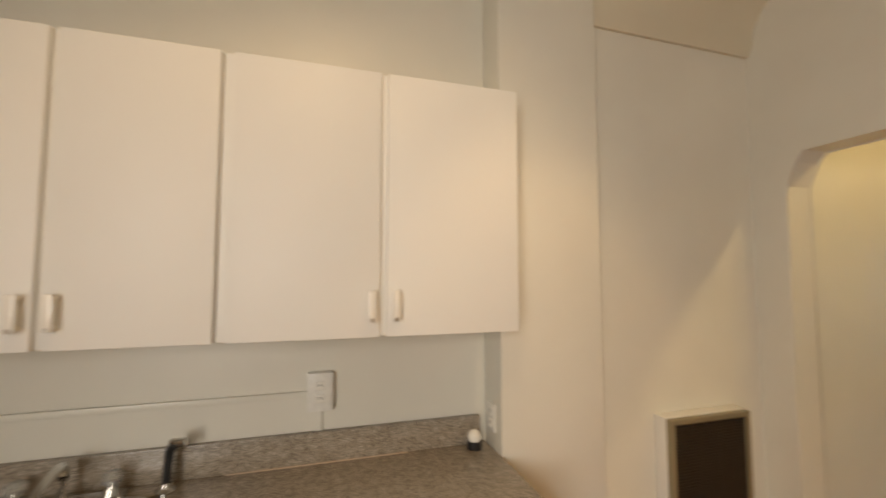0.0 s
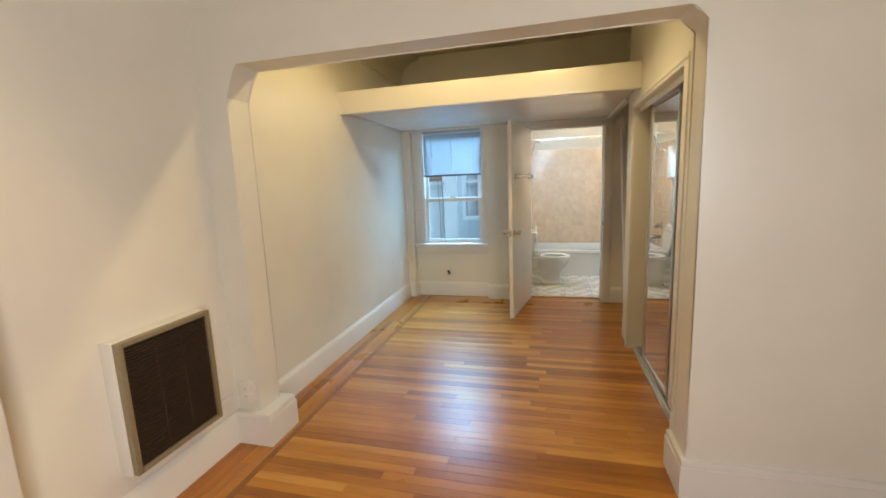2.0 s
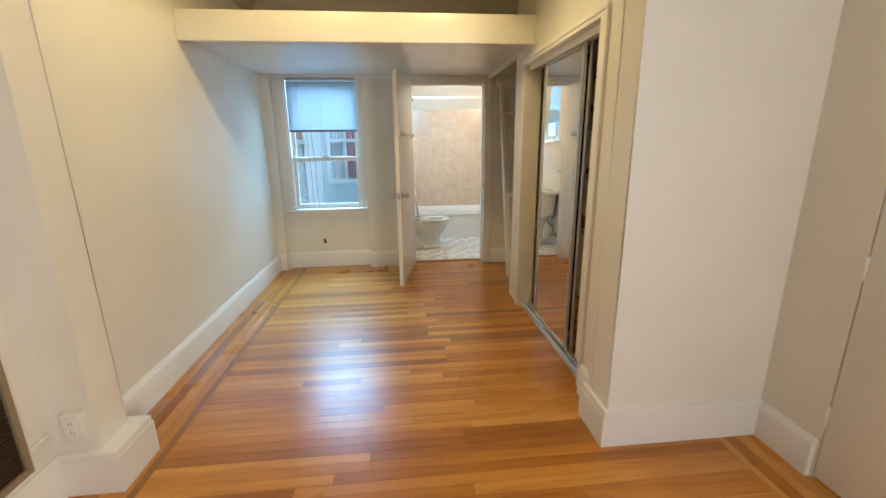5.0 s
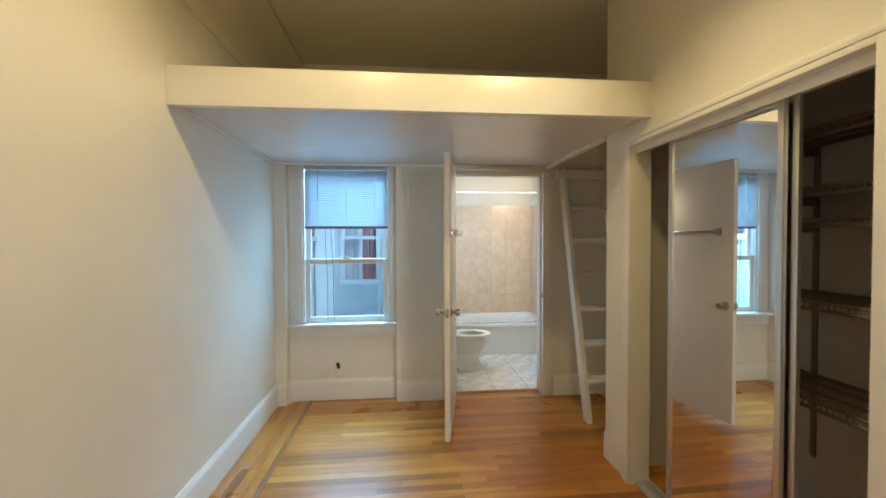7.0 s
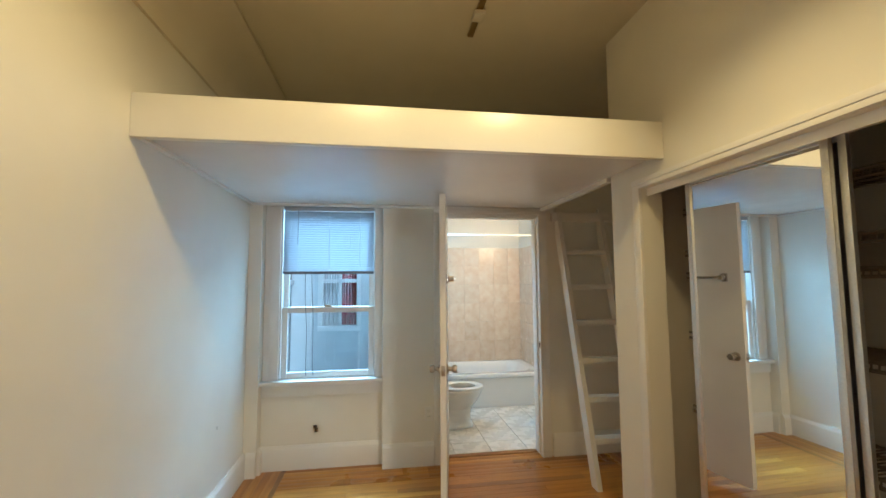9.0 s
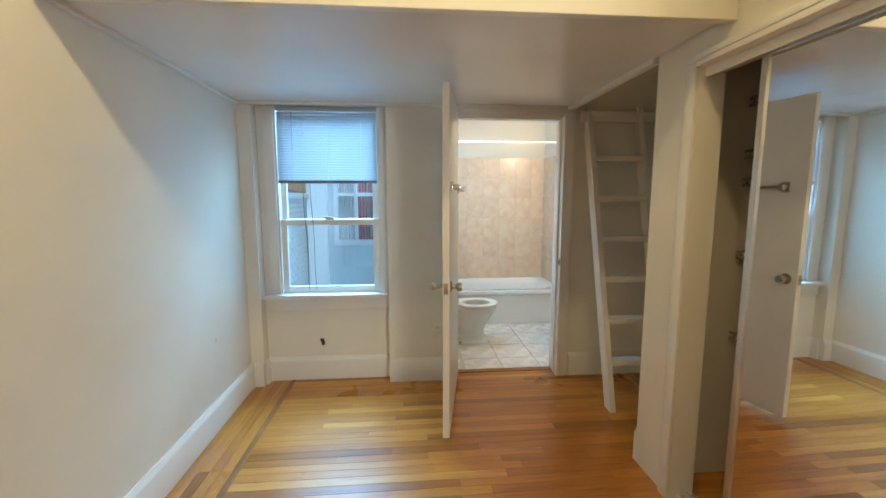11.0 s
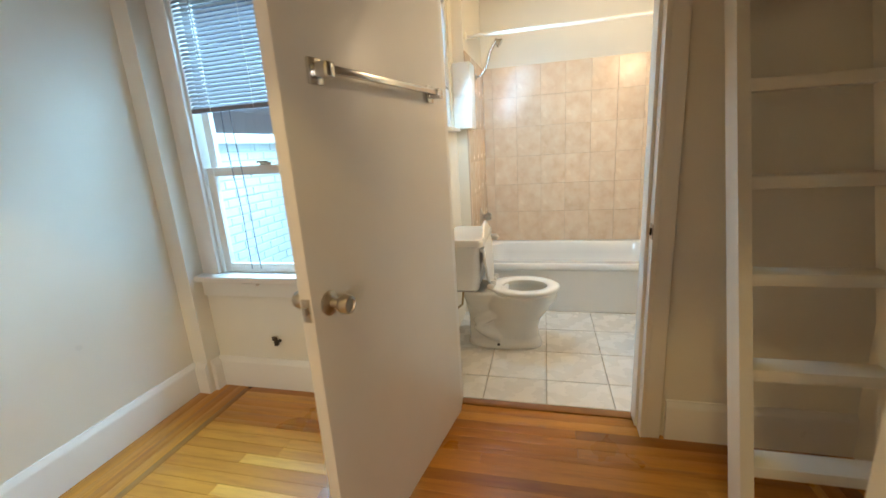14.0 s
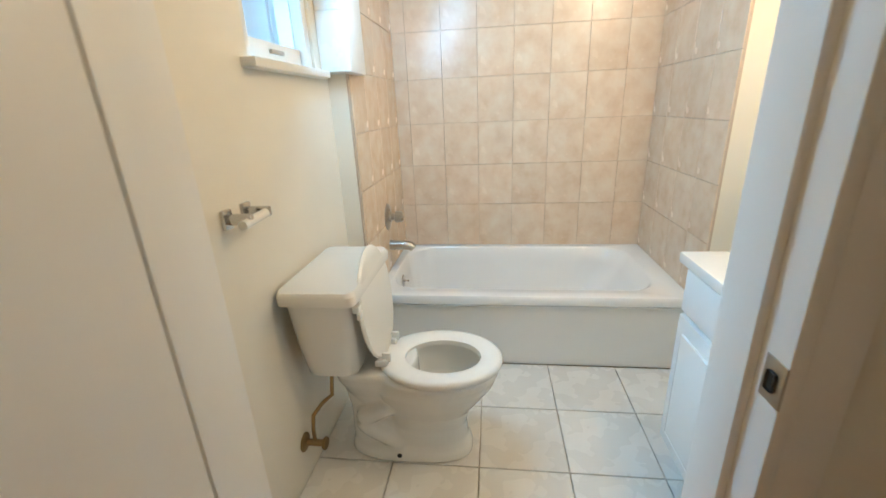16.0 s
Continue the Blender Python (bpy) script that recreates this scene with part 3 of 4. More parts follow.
# mirrored sliding closet door and tracks
cl = thing("sliding_mirror_door", "mirrored sliding closet door in an aluminium frame", "closet door")
cl.matrix_world = pose(3.435, -0.842, 0, 0, 0, 1.1) @ pose(-3.435, 0.842, 0)
bm = boxes((3.12, -0.852, 0.03, 3.146, -0.832, 1.945), (3.725, -0.852, 0.03, 3.751, -0.832, 1.945), bev=0.003)
part("frame_stile", bm, M_ALU, cl)
part("frame_rail", boxes((3.146, -0.851, 0.03, 3.725, -0.833, 0.055), (3.146, -0.851, 1.925, 3.725, -0.833, 1.945), bev=0.003), M_ALU, cl)
part("mirror", boxes((3.146, -0.846, 0.055, 3.725, -0.840, 1.925)), M_MIRROR, cl, "clear mirror glass")
cl2 = thing("sliding_mirror_door", "second sliding closet door parked behind the mirror", "closet door")
part("frame_stile", boxes((3.088, -0.884, 0.03, 3.114, -0.866, 1.945), (3.655, -0.884, 0.03, 3.681, -0.866, 1.945), bev=0.003), M_ALU, cl2)
part("mirror", boxes((3.114, -0.878, 0.055, 3.655, -0.872, 1.925)), M_MIRROR, cl2)
part("frame_rail", boxes((3.114, -0.883, 0.03, 3.655, -0.867, 0.055), (3.114, -0.883, 1.925, 3.655, -0.867, 1.945), bev=0.003), M_ALU, cl2)
tk = thing("closet_track", "aluminium floor and head track of the closet", "track")
bm = boxes((2.765, -0.888, 0.0, 4.0, -0.80, 0.012), (2.765, -0.83, 0.012, 4.0, -0.824, 0.03), (2.765, -0.862, 0.012, 4.0, -0.856, 0.03), (2.765, -0.888, 0.012, 4.0, -0.886, 0.03))
part("floor_track", bm, M_ALU, tk)
part("head_track", boxes((2.765, -0.888, 1.947, 4.0, -0.80, 1.9645), (2.765, -0.803, 1.925, 4.0, -0.80, 1.947)), M_TRIM, tk)

# wire shelves in the closet
for z in (0.76, 1.17, 1.51, 1.64, 1.88):
    sh = thing("wire_shelf", "dim wire shelf on standards in the closet", "shelf", "closet shelves")
    bm = bmesh.new()
    for y in (-1.47, -1.36, -1.25, -1.14):
        tube([(2.47, y, z), (4.15, y, z)], 0.007, 6, bm)
    tube([(2.47, -1.14, z - 0.03), (4.15, -1.14, z - 0.03)], 0.008, 6, bm)
    part("wire_frame", bm, M_WIRE, sh)
    bm = bmesh.new()
    for i in range(68):
        x = 2.48 + i * 0.0245
        tube([(x, -1.475, z + 0.005), (x, -1.14, z + 0.005), (x, -1.135, z - 0.03)], 0.0038, 5, bm)
    part("wire_grid", bm, M_WIRE, sh)
    for x in (2.86, 3.576):
        part("bracket", boxes((x, -1.484, z - 0.05, x + 0.008, -1.16, z - 0.006)), M_WIRE, sh)
for x in (2.864, 3.58):
    st = thing("shelf_standard", "slotted metal shelf upright on the closet wall", "shelf upright")
    part("channel", boxes((x - 0.014, -1.4845, 0.35, x + 0.014, -1.478, 1.95)), M_WIRE, st)

# wall heater
ht = thing("wall_heater", "recessed wall heater with a dark grille and beige frame", "heater")
part("case", box((1.60, 1.585, 0.27), (2.075, 1.649, 0.862), 0.006), M_TRIM, ht)
bm = boxes((1.605, 1.556, 0.275, 1.629, 1.586, 0.858), (2.046, 1.556, 0.275, 2.070, 1.586, 0.858), (1.629, 1.556, 0.275, 2.046, 1.586, 0.298), (1.629, 1.556, 0.835, 2.046, 1.586, 0.858), bev=0.004)
part("frame", bm, M_HFRAME, ht)
part("backing", boxes((1.629, 1.578, 0.298, 2.046, 1.584, 0.835)), M_GRILLE, ht)
lm = box((1.630, 1.566, -0.004), (2.045, 1.577, 0.0035), 0)
lme = bpy.data.meshes.new("louvre")
lm.to_mesh(lme)
lm.free()
lme.materials.append(M_GRILLE)
for i in range(41):
    s = new("louvre", lme)
    s.parent = ht
    s.location = (0, 0, 0.305 + i * 0.0131)
for x in (1.77, 1.90):
    part("divider", boxes((x, 1.5645, 0.306, x + 0.006, 1.5655, 0.827)), M_GRILLE, ht)

# surface wiring and outlets


def outlet(label, m, w=0.07, h=0.115, d=0.008):
    """A duplex outlet facing -y at the pose's origin."""
    o = thing("power_outlet", label, "outlet")
    o.matrix_world = m
    part("plate", box((-w / 2, -d, -h / 2), (w / 2, 0, h / 2), 0.003), M_PLASTIC, o)
    for z in (-0.022, 0.022):
        s = part("socket", box((-0.016, -d - 0.002, z - 0.014), (0.016, -d + 0.001, z + 0.014), 0.004), M_SEAT, o)
        for x in (-0.006, 0.006):
            part("slot", boxes((x - 0.001, -d - 0.0026, z - 0.002, x + 0.001, -d - 0.0018, z + 0.007)), M_DARK, s)
    return o


outlet("white surface outlet box on the jamb above the baseboard", pose(2.262, 1.55, 0.315, 0, 0, -90), 0.07, 0.115, 0.04).location.x = 2.2795
outlet("white outlet beside the bathroom door", pose(5.3895, 0.235, 0.40, 0, 0, -90))
outlet("white outlet box on the wall above the counter", pose(0.14, 1.6495, 1.085), 0.085, 0.13, 0.04)
outlet("ivory outlet on the pier side above the counter", pose(0.7695, 1.575, 0.955, 0, 0, -90), 0.07, 0.10)
rw = thing("wire_raceway", "painted cable raceway between heater and outlet", "raceway")
part("channel", box((2.076, 1.632, 0.285), (2.2395, 1.6495, 0.303), 0.004), M_TRIM, rw)
rw = thing("wire_raceway", "painted cable raceway along the kitchen wall", "raceway")
part("channel", box((-2.3, 1.634, 1.062), (0.097, 1.6495, 1.084), 0.004), M_WALL, rw)
rw = thing("wire_raceway", "short painted raceway below the outlet box", "raceway")
part("channel", box((0.132, 1.636, 0.945), (0.150, 1.6495, 1.019), 0.004), M_WALL, rw)
sw = thing("light_switch", "white light switch on the wall beside the closet", "switch")
part("plate", box((2.535, -0.7705, 1.14), (2.605, -0.762, 1.255), 0.003), M_PLASTIC, sw)
part("toggle", box((2.565, -0.763, 1.19), (2.575, -0.752, 1.208), 0.002), M_SEAT, sw)

# capped gas cock on the panel under the window
gv = thing("gas_cock", "small dark gas cock on the panel below the window", "valve")
part("pipe", tube([(5.489, 1.125, 0.30), (5.462, 1.125, 0.30), (5.452, 1.125, 0.30)], 0.009), M_COCK, gv)
part("body", lathe((5.455, 1.125, 0.285), (0, 0, 1), [(0, 0.008), (0.004, 0.013), (0.028, 0.013), (0.032, 0.007)]), M_COCK, gv)
part("handle", box((5.449, 1.118, 0.315), (5.461, 1.146, 0.338), 0.003), M_COCK, gv)

# track light on the bedroom ceiling
tl = thing("track_light", "slim dark-edged ceiling light track with an added cross track and heads", "light")
part("track", box((3.066, 0.085, 2.932), (4.30, 0.118, 2.9495), 0.002), M_BRASS, tl)
for x in (4.08,):
    part("connector", box((x - 0.04, 0.07, 2.905), (x + 0.04, 0.133, 2.931), 0.006), M_CEIL, tl)
# unseen cross piece and heads, added to carry the two spots
part("cross_track", box((3.035, -0.35, 2.932), (3.065, 0.85, 2.9495), 0.002), M_BRASS, tl)
for y in (-0.25, 0.75):
    part("stem", tube([(3.05, y, 2.932), (3.05, y, 2.88)], 0.008), M_ALU, tl)
    part("shade", lathe((3.05, y, 2.89), (0, 0, -1), [(0, 0.02), (0.01, 0.035), (0.045, 0.05), (0.046, 0.046), (0.012, 0.03)]), M_ALU, tl)
kl = thing("track_light", "slim kitchen ceiling light track with two heads", "light")
part("track", box((-0.4, 0.135, 2.932), (1.5, 0.165, 2.9495), 0.002), M_BRASS, kl)
for x, aim in ((0.1, (0.05, 1.25, -1.7)), (0.9, (0.1, 1.3, -1.7))):
    part("stem", tube([(x, 0.15, 2.932), (x, 0.15, 2.87)], 0.008), M_ALU, kl)
    part("shade", lathe(Vector((x, 0.14, 2.875)), aim, [(0, 0.02), (0.01, 0.035), (0.045, 0.05), (0.046, 0.046), (0.012, 0.03)]), M_ALU, kl)

# ---- kitchen ----


def handle(x, z, parent):
    bm = box((x - 0.011, 1.283, z - 0.045), (x + 0.011, 1.296, z + 0.045), 0.005)
    tube([(x, 1.29, z + 0.035), (x, 1.313, z + 0.035)], 0.007, 10, bm)
    tube([(x, 1.29, z - 0.035), (x, 1.313, z - 0.035)], 0.007, 10, bm)
    part("handle", bm, M_SEAT, parent, "white bar handle with metal ends")
    part("screw_cap", lathe((x, 1.2835, z - 0.038), (0, -1, 0), [(0, 0.006), (0.002, 0.005)], 12), M_NICKEL, parent)


def wall_cabinet(x0, x1, label):
    c = thing("wall_cabinet", label, "cabinet", "kitchen wall cabinets")
    part("body", box((x0, 1.335, 1.31), (x1, 1.6495, 2.11), 0.003), M_CAB, c)
    mid = (x0 + x1) / 2
    d = part("door", box((x0 + 0.026, 1.316, 1.308), (mid - 0.010, 1.334, 2.108), 0.004), M_CAB, c)
    handle(mid - 0.035, 1.40, d)
    d = part("door", box((mid + 0.010, 1.316, 1.308), (x1 - 0.002, 1.334, 2.108), 0.004), M_CAB, c)
    handle(mid + 0.035, 1.40, d)


wall_cabinet(-0.135, 0.757, "white flat-door kitchen wall cabinet, shut")
wall_cabinet(-0.885, -0.137, "white flat-door kitchen wall cabinet, shut")
wall_cabinet(-1.75, -0.887, "white flat-door kitchen wall cabinet, shut")
for i in range(3):
    x0 = -2.39 + i * 1.05
    c = thing("base_cabinet", "white flat-door base cabinet under the counter", "cabinet", "kitchen base cabinets")
    part("body", box((x0, 1.09, 0.10), (x0 + 1.045, 1.60, 0.80), 0.003), M_CAB, c)
    part("plinth", boxes((x0, 1.14, 0, x0 + 1.045, 1.60, 0.10)), M_DARK, c)
    for k in range(2):
        part("door", box((x0 + 0.01 + k * 0.518, 1.068, 0.12), (x0 + 0.515 + k * 0.518, 1.089, 0.78), 0.004), M_CAB, c)
ct = thing("kitchen_counter", "speckled brown granite-look counter with a low backsplash", "counter")
for lo, hi in (((-0.32, 1.04), (0.768, 1.6495)), ((-2.39, 1.04), (-1.0, 1.6495)), ((-0.9995, 1.04), (-0.3205, 1.12)), ((-0.9995, 1.55), (-0.3205, 1.6495))):
    part("worktop", box((*lo, 0.80), (*hi, 0.84), 0.002), M_GRANITE, ct)
part("backsplash", box((-2.39, 1.625, 0.84), (0.74, 1.6495, 0.945), 0.004), M_GRANITE, ct)
part("bead", box((-0.15, 1.618, 0.8402), (0.45, 1.625, 0.843), 0.001), M_GROUT, ct)
sk = thing("kitchen_sink", "stainless steel sink let into the counter", "sink")
ob = [oval(-0.66, 1.335, z, rx, ry, 40, 6) for z, rx, ry in ((0.842, 0.355, 0.23), (0.847, 0.35, 0.225), (0.843, 0.325, 0.20), (0.70, 0.305, 0.185), (0.66, 0.27, 0.15), (0.658, 0.03, 0.02))]
part("basin", rings(ob), M_STEEL, sk)
fc = thing("kitchen_faucet", "chrome kitchen faucet with clear knobs on the sink deck", "faucet")
part("deck_plate", box((-0.70, 1.525, 0.8402), (-0.40, 1.585, 0.858), 0.006), M_CHROME, fc)
part("spout", tube([(-0.55, 1.555, 0.855), (-0.55, 1.555, 0.93), (-0.55, 1.54, 0.955), (-0.54, 1.49, 0.96), (-0.53, 1.40, 0.95), (-0.53, 1.375, 0.935), (-0.53, 1.37, 0.91)], [0.018, 0.015, 0.013, 0.012, 0.011, 0.011, 0.011]), M_CHROME, fc)
for x in (-0.66, -0.435):
    part("stem", lathe((x, 1.555, 0.855), (0, 0, 1), [(0, 0.022), (0.02, 0.018), (0.03, 0.012), (0.045, 0.012)]), M_CHROME, fc)
    part("knob", lathe((x, 1.555, 0.885), (0, 0, 1), [(0, 0.015), (0.008, 0.026), (0.028, 0.028), (0.036, 0.02), (0.037, 0.001)], 12), M_ACRYLIC, fc, "clear acrylic tap knob")
spz = thing("sink_sprayer", "black pull-out sink sprayer in a chrome collar", "sprayer")
part("collar", lathe((-0.30, 1.56, 0.8402), (0, 0, 1), [(0, 0.028), (0.008, 0.027), (0.016, 0.018), (0.03, 0.015)]), M_CHROME, spz)
part("wand", tube([(-0.30, 1.56, 0.865), (-0.297, 1.56, 0.92), (-0.29, 1.555, 0.965), (-0.275, 1.545, 0.985)], [0.012, 0.012, 0.014, 0.015]), M_BLACK, spz)
part("head", tube([(-0.285, 1.556, 0.982), (-0.245, 1.54, 0.990)], [0.016, 0.012]), M_CHROME, spz)
af = thing("air_freshener", "small white-topped dark-based air freshener on the counter", "air freshener")
part("base", lathe((0.70, 1.585, 0.8402), (0, 0, 1), [(0, 0.027), (0.006, 0.029), (0.028, 0.026), (0.03, 0.02)]), M_BLACK, af)
part("dome", lathe((0.70, 1.585, 0.868), (0, 0, 1), [(0, 0.022), (0.012, 0.026), (0.026, 0.024), (0.038, 0.015), (0.043, 0.001)]), M_SEAT, af, "white dome")

# ---- bathroom ----
tub = thing("bathtub", "white enamel alcove bathtub with a flat apron", "bathtub")


def rrect(z, x0, x1, y0, y1, r, n=10):
    pts = []
    for cx, cy, a0 in ((x1 - r, y1 - r, 0), (x0 + r, y1 - r, 90), (x0 + r, y0 + r, 180), (x1 - r, y0 + r, 270)):
        for i in range(n):
            a = radians(a0 + 90 * i / (n - 1))
            pts.append((cx + r * math.cos(a), cy + r * math.sin(a), z))
    return pts


X0, X1, Y0, Y1 = 6.705, 7.478, -1.284, 0.214
rows = [rrect(0.016, X0 + 0.006, X1, Y0, Y1, 0.004), rrect(0.34, X0 + 0.004, X1, Y0, Y1, 0.004), rrect(0.355, X0 - 0.012, X1, Y0, Y1, 0.006), rrect(0.385, X0 - 0.014, X1, Y0, Y1, 0.006), rrect(0.396, X0 - 0.006, X1, Y0, Y1, 0.008),
        rrect(0.396, X0 + 0.075, X1 - 0.045, Y0 + 0.10, Y1 - 0.05, 0.16), rrect(0.385, X0 + 0.09, X1 - 0.055, Y0 + 0.115, Y1 - 0.06, 0.16), rrect(0.30, X0 + 0.10, X1 - 0.07, Y0 + 0.16, Y1 - 0.07, 0.15),
        rrect(0.14, X0 + 0.125, X1 - 0.095, Y0 + 0.26, Y1 - 0.095, 0.13), rrect(0.09, X0 + 0.17, X1 - 0.14, Y0 + 0.33, Y1 - 0.15, 0.10), rrect(0.085, X0 + 0.28, X1 - 0.25, Y0 + 0.6, Y1 - 0.35, 0.03)]
part("shell", rings(rows), M_TUB, tub, "", 40)
part("overflow_plate", lathe((7.06, 0.146, 0.315), (0, -1, 0), [(0, 0.036), (0.006, 0.034), (0.009, 0.02), (0.011, 0.006), (0.03, 0.005), (0.034, 0.008), (0.036, 0.001)]), M_CHROME, tub, "round overflow plate with trip lever")
part("drain", lathe((7.08, -0.12, 0.0885), (0, 0, 1), [(0, 0.03), (0.003, 0.028), (0.004, 0.01)]), M_CHROME, tub)

tf = thing("tub_faucet", "tarnished tub spout and single shower valve", "faucet")
part("spout", tube([(7.06, 0.206, 0.535), (7.06, 0.13, 0.535), (7.06, 0.085, 0.53), (7.06, 0.072, 0.515)], [0.027, 0.026, 0.025, 0.022], 16), M_NICKEL, tf)
part("valve_plate", lathe((7.06, 0.206, 0.70), (0, -1, 0), [(0, 0.075), (0.006, 0.073), (0.010, 0.055), (0.016, 0.03), (0.024, 0.026)], 32), M_NICKEL, tf)
part("valve_knob", lathe((7.06, 0.183, 0.70), (0, -1, 0), [(0, 0.02), (0.02, 0.02), (0.024, 0.032), (0.06, 0.03), (0.066, 0.02), (0.067, 0.001)], 10), M_NICKEL, tf)
sh = thing("shower", "chrome shower head on a long bent arm", "shower head")
part("flange", lathe((7.06, 0.206, 1.80), (0, -1, 0), [(0, 0.03), (0.005, 0.028), (0.012, 0.012)]), M_CHROME, sh)
part("arm", tube([(7.06, 0.205, 1.80), (7.06, 0.16, 1.81), (7.06, 0.12, 1.86), (7.06, 0.08, 1.98), (7.06, 0.04, 2.04)], 0.01), M_CHROME, sh)
part("rose", lathe((7.06, 0.045, 2.05), (0, -0.7, -0.5), [(0, 0.012), (0.02, 0.016), (0.04, 0.034), (0.05, 0.036), (0.052, 0.030)]), M_CHROME, sh)
rod = thing("shower_rod", "white shower curtain rod across the tub", "curtain rod")
part("rod", tube([(6.74, 0.213, 2.02), (6.74, -1.283, 2.02)], 0.0125), M_TRIM, rod)
for y, s in ((0.213, -1), (-1.283, 1)):
    part("flange", lathe((6.74, y, 2.02), (0, s, 0), [(0, 0.03), (0.008, 0.028), (0.012, 0.016)]), M_TRIM, rod)

# toilet, its back to the window wall
wc = thing("toilet", "off-white two-piece toilet with the lid up", "toilet")
CX = 6.172
rows = [oval(CX, cy, z, rx, ry, 40, pw) for z, cy, rx, ry, pw in (
    (0.016, -0.06, 0.112, 0.238, 2.8), (0.042, -0.06, 0.110, 0.235, 2.6), (0.056, -0.072, 0.101, 0.218, 2.5), (0.078, -0.112, 0.094, 0.168, 2.3), (0.14, -0.125, 0.092, 0.150, 2.2), (0.20, -0.13, 0.102, 0.160, 2.2),
    (0.26, -0.14, 0.130, 0.198, 2.1), (0.32, -0.15, 0.155, 0.230, 2.1), (0.36, -0.165, 0.169, 0.229, 2.1), (0.384, -0.168, 0.172, 0.228, 2.1), (0.390, -0.168, 0.168, 0.222, 2.1),
    (0.390, -0.20, 0.120, 0.160, 2), (0.36, -0.20, 0.118, 0.158, 2), (0.28, -0.19, 0.10, 0.13, 2), (0.20, -0.17, 0.055, 0.07, 2), (0.195, -0.17, 0.01, 0.012, 2))]
bm = rings(rows)
rings([oval(CX, cy, z, rx, ry, 32, 2.5) for z, cy, rx, ry in ((0.22, 0.02, 0.07, 0.12), (0.28, 0.035, 0.085, 0.14), (0.34, 0.05, 0.112, 0.152), (0.385, 0.055, 0.128, 0.155), (0.402, 0.055, 0.124, 0.150))], True, bm)
rings([oval(CX, cy, z, rx, ry, 32, 2.6) for z, cy, rx, ry in ((0.016, 0.03, 0.098, 0.15), (0.06, 0.03, 0.072, 0.14), (0.20, 0.04, 0.062, 0.13), (0.29, 0.05, 0.075, 0.135), (0.36, 0.06, 0.11, 0.13))], True, bm)
for s in (-1, 1):
    trap = []
    for k in range(33):
        t = k / 32
        trap.append((CX + s * 0.062, 0.025 + 0.075 * math.cos(t * 2.1 * math.pi + 2.2), 0.325 - 0.255 * t))
    tube(trap, [0.040] * 33, 16, bm)
bowl = part("bowl", bm, M_PORC, wc, "", 180)
rm = bowl.modifiers.new("skin", "REMESH")
rm.mode, rm.voxel_size, rm.use_smooth_shade = "VOXEL", 0.006, True
bowl.modifiers.new("soften", "SMOOTH").iterations = 5
rows = [oval(CX, cy, z, rx, ry, 40) for z, cy, rx, ry in ((0.392, -0.185, 0.172, 0.220), (0.404, -0.185, 0.177, 0.225), (0.414, -0.185, 0.174, 0.222), (0.420, -0.185, 0.162, 0.210), (0.419, -0.192, 0.122, 0.156), (0.412, -0.194, 0.104, 0.138), (0.392, -0.194, 0.103, 0.137), (0.392, -0.185, 0.172, 0.220))]
part("seat", rings(rows, False), M_SEAT, wc, "", 50)
bm = bmesh.new()
ln = []
for d in (-0.008, 0.0, 0.007):
    k = 0.97 if d else 1.0
    ln.append([(CX + 0.174 * k * math.cos(2 * math.pi * i / 40), 0.015 + d + 0.15 * (0.5 + 0.5 * math.sin(2 * math.pi * i / 40)) * 0.22, 0.628 + 0.203 * k * math.sin(2 * math.pi * i / 40)) for i in range(40)])
part("lid", rings(ln), M_SEAT, wc, "raised seat lid", 50)
for x in (CX - 0.07, CX + 0.07):
    part("seat_hinge", box((x - 0.018, -0.01, 0.414), (x + 0.018, 0.035, 0.442), 0.008), M_SEAT, wc)
    part("hinge_arm", box((x - 0.006, -0.02, 0.43), (x + 0.006, 0.01, 0.465), 0.003), M_SEAT, wc)
rows = [rrect(z, CX - hx, CX + hx, y0, y1, r) for z, hx, y0, y1, r in ((0.405, 0.13, 0.09, 0.24, 0.04), (0.43, 0.165, 0.075, 0.255, 0.05), (0.55, 0.188, 0.064, 0.262, 0.045), (0.705, 0.203, 0.055, 0.268, 0.04), (0.712, 0.200, 0.06, 0.265, 0.04))]
part("tank", rings(rows), M_PORC, wc, "", 40)
rows = [rrect(z, CX - hx, CX + hx, y0, y1, 0.03) for z, hx, y0, y1 in ((0.712, 0.215, 0.040, 0.276), (0.716, 0.225, 0.031, 0.279), (0.745, 0.225, 0.031, 0.279), (0.757, 0.216, 0.039, 0.275))]
part("tank_lid", rings(rows), M_PORC, wc, "yellowed tank lid", 40)
bm = box((CX - 0.185, 0.030, 0.675), (CX - 0.15, 0.054, 0.70), 0.006)
box((CX - 0.20, 0.024, 0.660), (CX - 0.165, 0.036, 0.682), 0.005, bm)
part("flush_lever", bm, M_PLASTIC, wc)
for s in (-1, 1):
    part("bolt_hole", lathe((CX + s * 0.108, -0.03, 0.047), (s, 0, 0), [(0, 0.009), (0.0035, 0.009)], 12), M_DARK, wc)
sv = thing("supply_valve", "corroded brass stop valve and supply tube", "valve")
part("escutcheon", lathe((5.99, 0.2895, 0.16), (0, -1, 0), [(0, 0.034), (0.004, 0.033), (0.012, 0.014)]), M_BRASS, sv)
part("body", tube([(5.99, 0.283, 0.16), (5.99, 0.225, 0.16)], 0.012), M_BRASS, sv)
part("handle", lathe((5.99, 0.232, 0.16), (0, -1, 0), [(0, 0.008), (0.012, 0.008), (0.014, 0.022), (0.024, 0.022), (0.026, 0.006)], 8), M_BRASS, sv)
